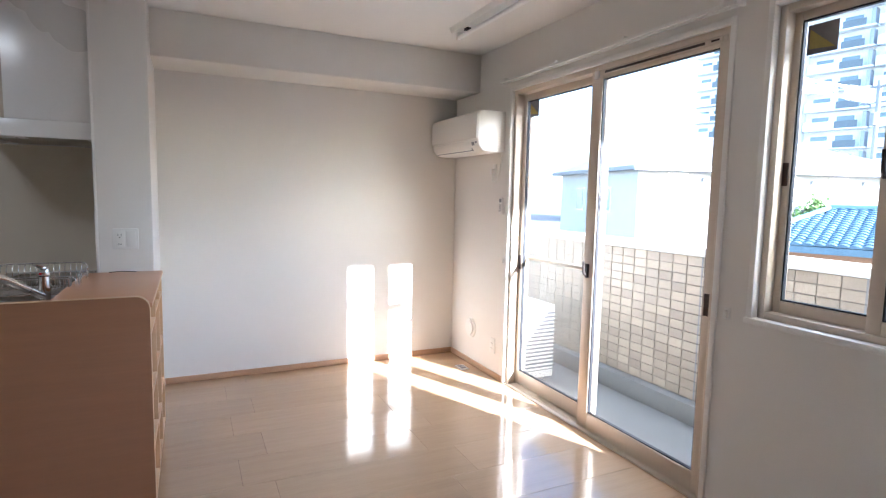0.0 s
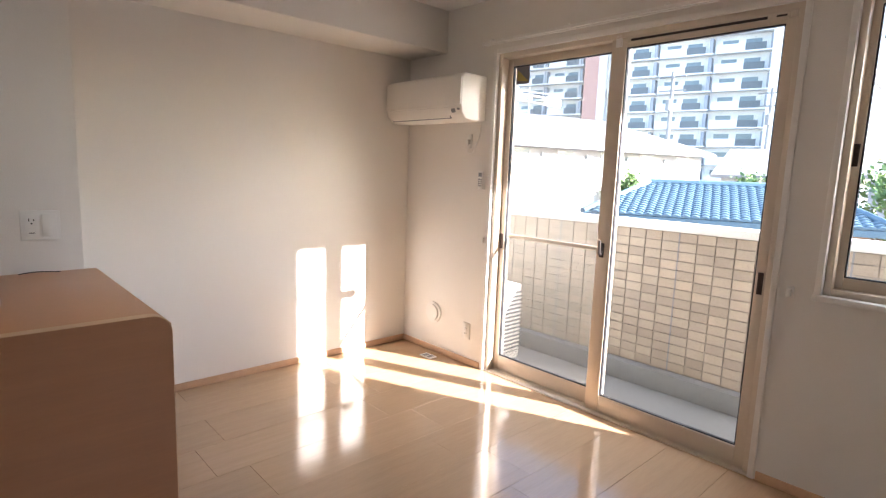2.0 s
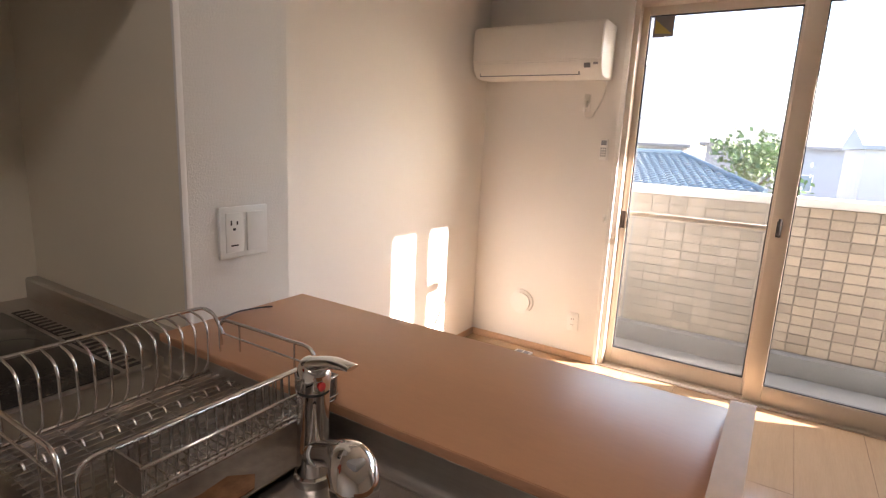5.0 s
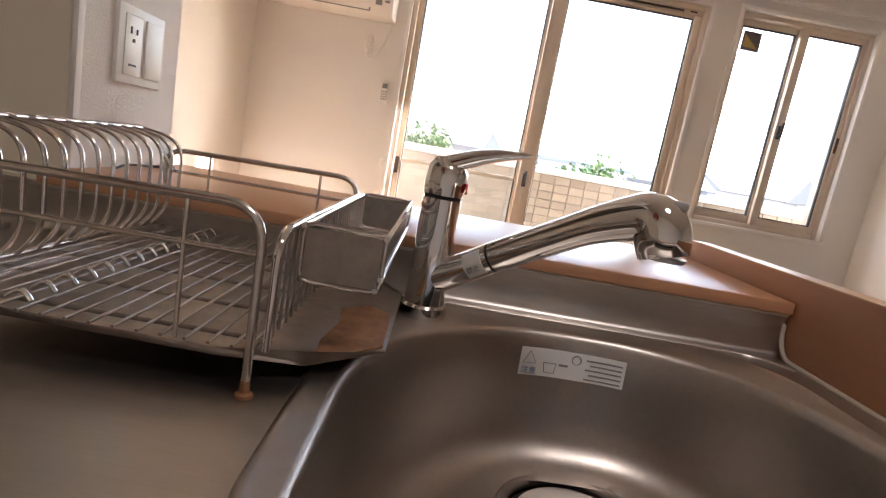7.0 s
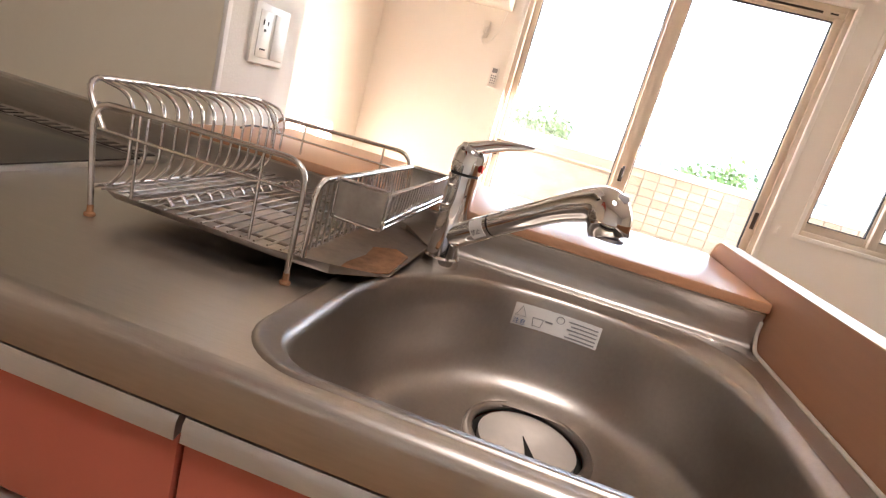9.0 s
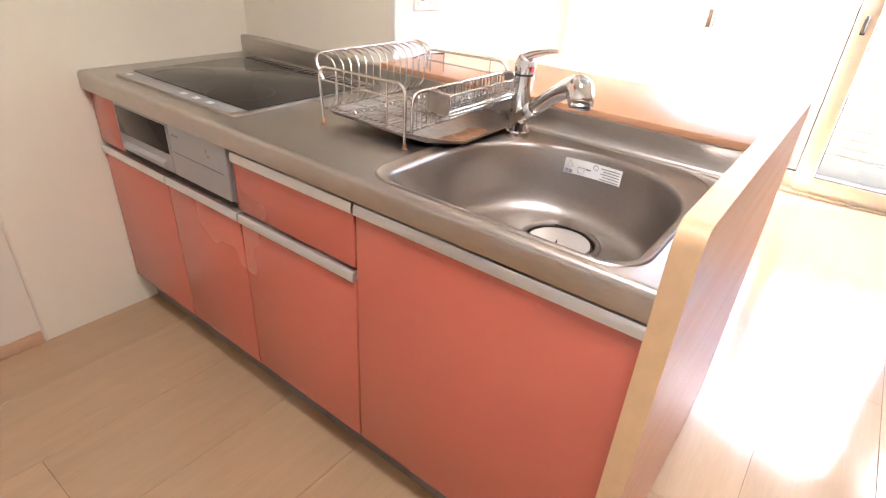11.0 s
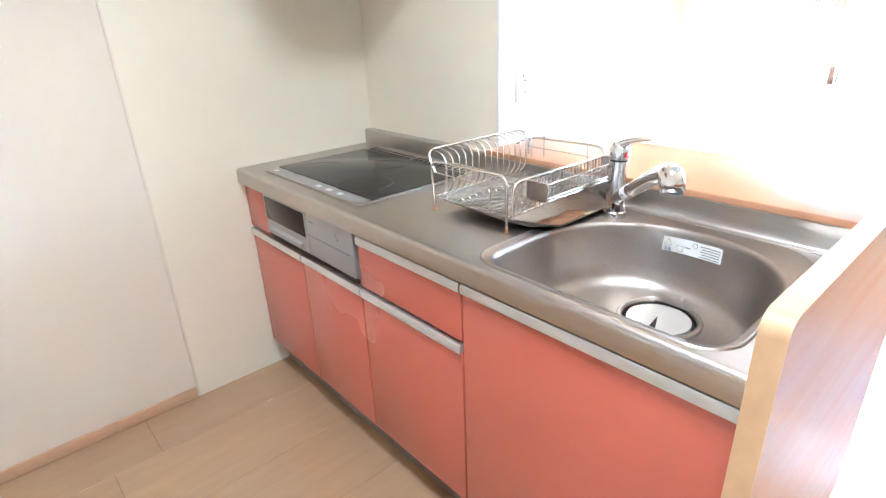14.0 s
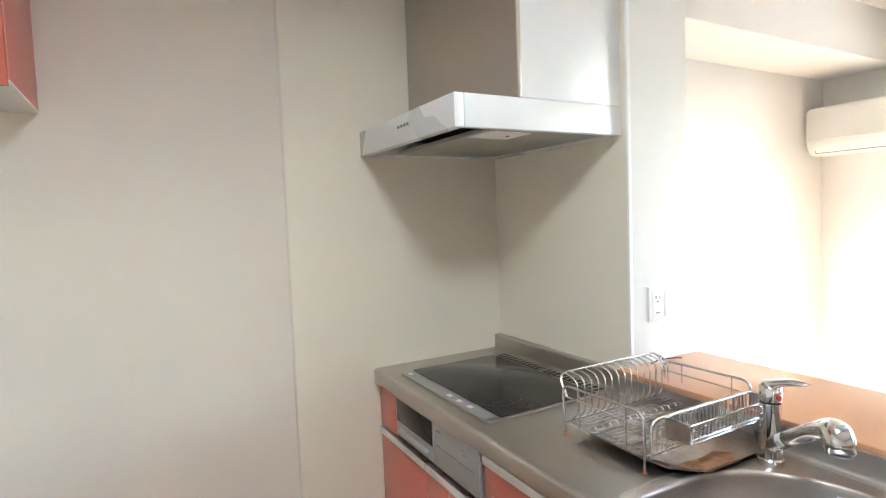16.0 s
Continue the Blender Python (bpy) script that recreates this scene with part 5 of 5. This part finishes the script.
def tree(x, y, top, r, seed):
    rnd = random.Random(seed)
    t = thing("tree", (x, y, G), "leafy green street tree with an uneven crown", "tree", "trees in the yards")
    h = top - G
    bm = tube([(x, y, G), (x + 0.1, y, G + h * 0.35), (x + 0.05, y + 0.1, G + h * 0.75)], 1, None, 8, radii=[0.22, 0.15, 0.05])
    for k in range(6):
        a = k * 1.1
        tube([(x + 0.08, y, G + h * (0.34 + 0.05 * k)), (x + r * 0.6 * math.cos(a), y + r * 0.6 * math.sin(a), G + h * (0.5 + 0.06 * k))], 1, bm, 6, radii=[0.08, 0.02])
    part("trunk", bm, BARK, t)
    verts, faces = [], []
    clumps = [Vector((rnd.gauss(0, r * 0.42), rnd.gauss(0, r * 0.42), rnd.uniform(-h * 0.5, -0.3))) for _ in range(26)]
    for i in range(1900):
        c = rnd.choice(clumps)
        p = Vector((x, y, top)) + c + Vector([rnd.gauss(0, r * 0.17) for _ in range(3)])
        n = Vector([rnd.gauss(0, 1) for _ in range(3)]).normalized()
        s = n.orthogonal().normalized() * rnd.uniform(0.07, 0.15)
        q = n.cross(s)
        b = len(verts)
        verts += [p - s, p + q * 0.6, p + s, p - q * 0.6]
        faces.append((b, b + 1, b + 2, b + 3))
    me = bpy.data.meshes.new("crown")
    me.from_pydata([v - Vector((x, y, G)) for v in verts], [], faces)
    me.materials.append(LEAF)
    ob = new("crown", me)
    ob.parent = t
    tagged(ob, kind="stuff")
tree(22.5, 3.6, 2.1, 1.5, 3)
tree(20.0, -3.4, 1.9, 1.5, 5)
tree(26.0, 15.5, 1.9, 1.2, 9)
tree(27.0, 9.5, 1.7, 1.3, 11)
tree(13.0, 5.2, -0.7, 0.7, 17)

def car(x, y, yaw):
    t = thing("parked_car", (x, y, G), "dark parked car on the street", "car")
    m = pose(x, y, G, 0, 0, yaw)
    def put(bm):
        bmesh.ops.transform(bm, matrix=m, verts=bm.verts)
        return bm
    part("body", put(prism([(-2.1, 0.3), (2.1, 0.3), (2.15, 0.7), (1.5, 0.95), (0.8, 1.45), (-1.2, 1.48), (-2.0, 1.0)], 1, -0.85, 0.85, bevel=0.08)), CARPAINT, t)
    for s in (-0.86, 0.86):
        part("side_window", put(prism([(1.2, 0.98), (0.7, 1.36), (-1.1, 1.38), (-1.6, 1.0)], 1, s - 0.01, s + 0.01)), WINDARK, t)
    for wx in (-1.35, 1.35):
        for s in (-0.8, 0.8):
            part("wheel", put(disc((wx, s - 0.1, 0.32), 0.32, 0.2, 1, 20, bevel=0.03)), TYRE, t)
car(24.0, -2.4, 84)
car(23.5, -7.2, 92)

def utility_pole(x, y, top):
    t = thing("utility_pole", (x, y, G), "grey concrete utility pole with crossarms", "utility pole")
    part("pole", tube([(x, y, G), (x, y, top)], 1, None, 10, radii=[0.17, 0.11]), POLE, t)
    for z in (top - 0.4, top - 1.3):
        part("crossarm", box((x - 0.05, y - 0.9, z), (x + 0.05, y + 0.9, z + 0.09)), POLE, t)
    part("transformer", lathe(Vector((x - 0.3, y, top - 2.6)), [(0, 0.2), (0.7, 0.2), (0.75, 0.1)], 12), POLE, t)
utility_pole(36.0, 18.0, 8.5)
utility_pole(43.0, 14.0, 8.0)
utility_pole(27.5, -2.2, 1.6)

# ---- small repeated pieces: floor boards, parapet tiles ----
sub = solid("floor", box((XW, YS, -0.2), (XE, YK, FZ - 0.006)), SUBFLOOR, "pale glossy wood-look plank floor", "floor", kind="structure")
PW, PL = 0.2845, 0.9325
def plank_mesh(w, l):
    return mesh_of("plank", box((0.0006, 0.0006, -0.006), (l - 0.0006, w - 0.0006, 0), 0.0005, seg=1), PLANK)
whole = plank_mesh(PW, PL)
cache = {}
y = 3.444 - PW * 17
row = 0
while y < YK - 0.001:
    y1 = min(y + PW, YK)
    ya = max(y, YS)
    if y1 > YS + 0.01:
        x = (-1.615 if row % 2 == 0 else 1.04 - PL * 3) - PL * 3
        while x < XE:
            a, b = max(x, XW), min(x + PL, XE)
            if b - a > 0.01:
                key = (round(y1 - ya, 4), round(b - a, 4))
                if key == (round(PW, 4), round(PL, 4)):
                    me = whole
                else:
                    me = cache.setdefault(key, plank_mesh(*key)) if key not in cache else cache[key]
                ob = new("plank", me)
                ob.location = (a, ya, FZ)
                ob.parent = sub
            x += PL
    y += PW
    row += 1
TW, TH = 0.1175, 0.0635
tile = mesh_of("tile", box((-0.003, 0.003, 0.003), (0.006, TW - 0.003, TH - 0.003), 0.0012, seg=1), TILE)
rest = bmesh.new()
count = 0
y = 2.2 - TW * 22
while y < 4.9:
    for r in range(15):
        z = 0.076 + r * TH
        if 1.36 <= y < 3.0 and r >= 0 and count < 300:
            ob = new("tile", tile)
            ob.location = (BX, y, z)
            ob.parent = parapet
            count += 1
        else:
            box((BX - 0.003, y + 0.003, z + 0.003), (BX + 0.006, y + TW - 0.003, z + TH - 0.003), 0, rest)
    y += TW
tagged(part("tile_field", rest, TILE, parapet, "rows of tan tiles"), kind="stuff")
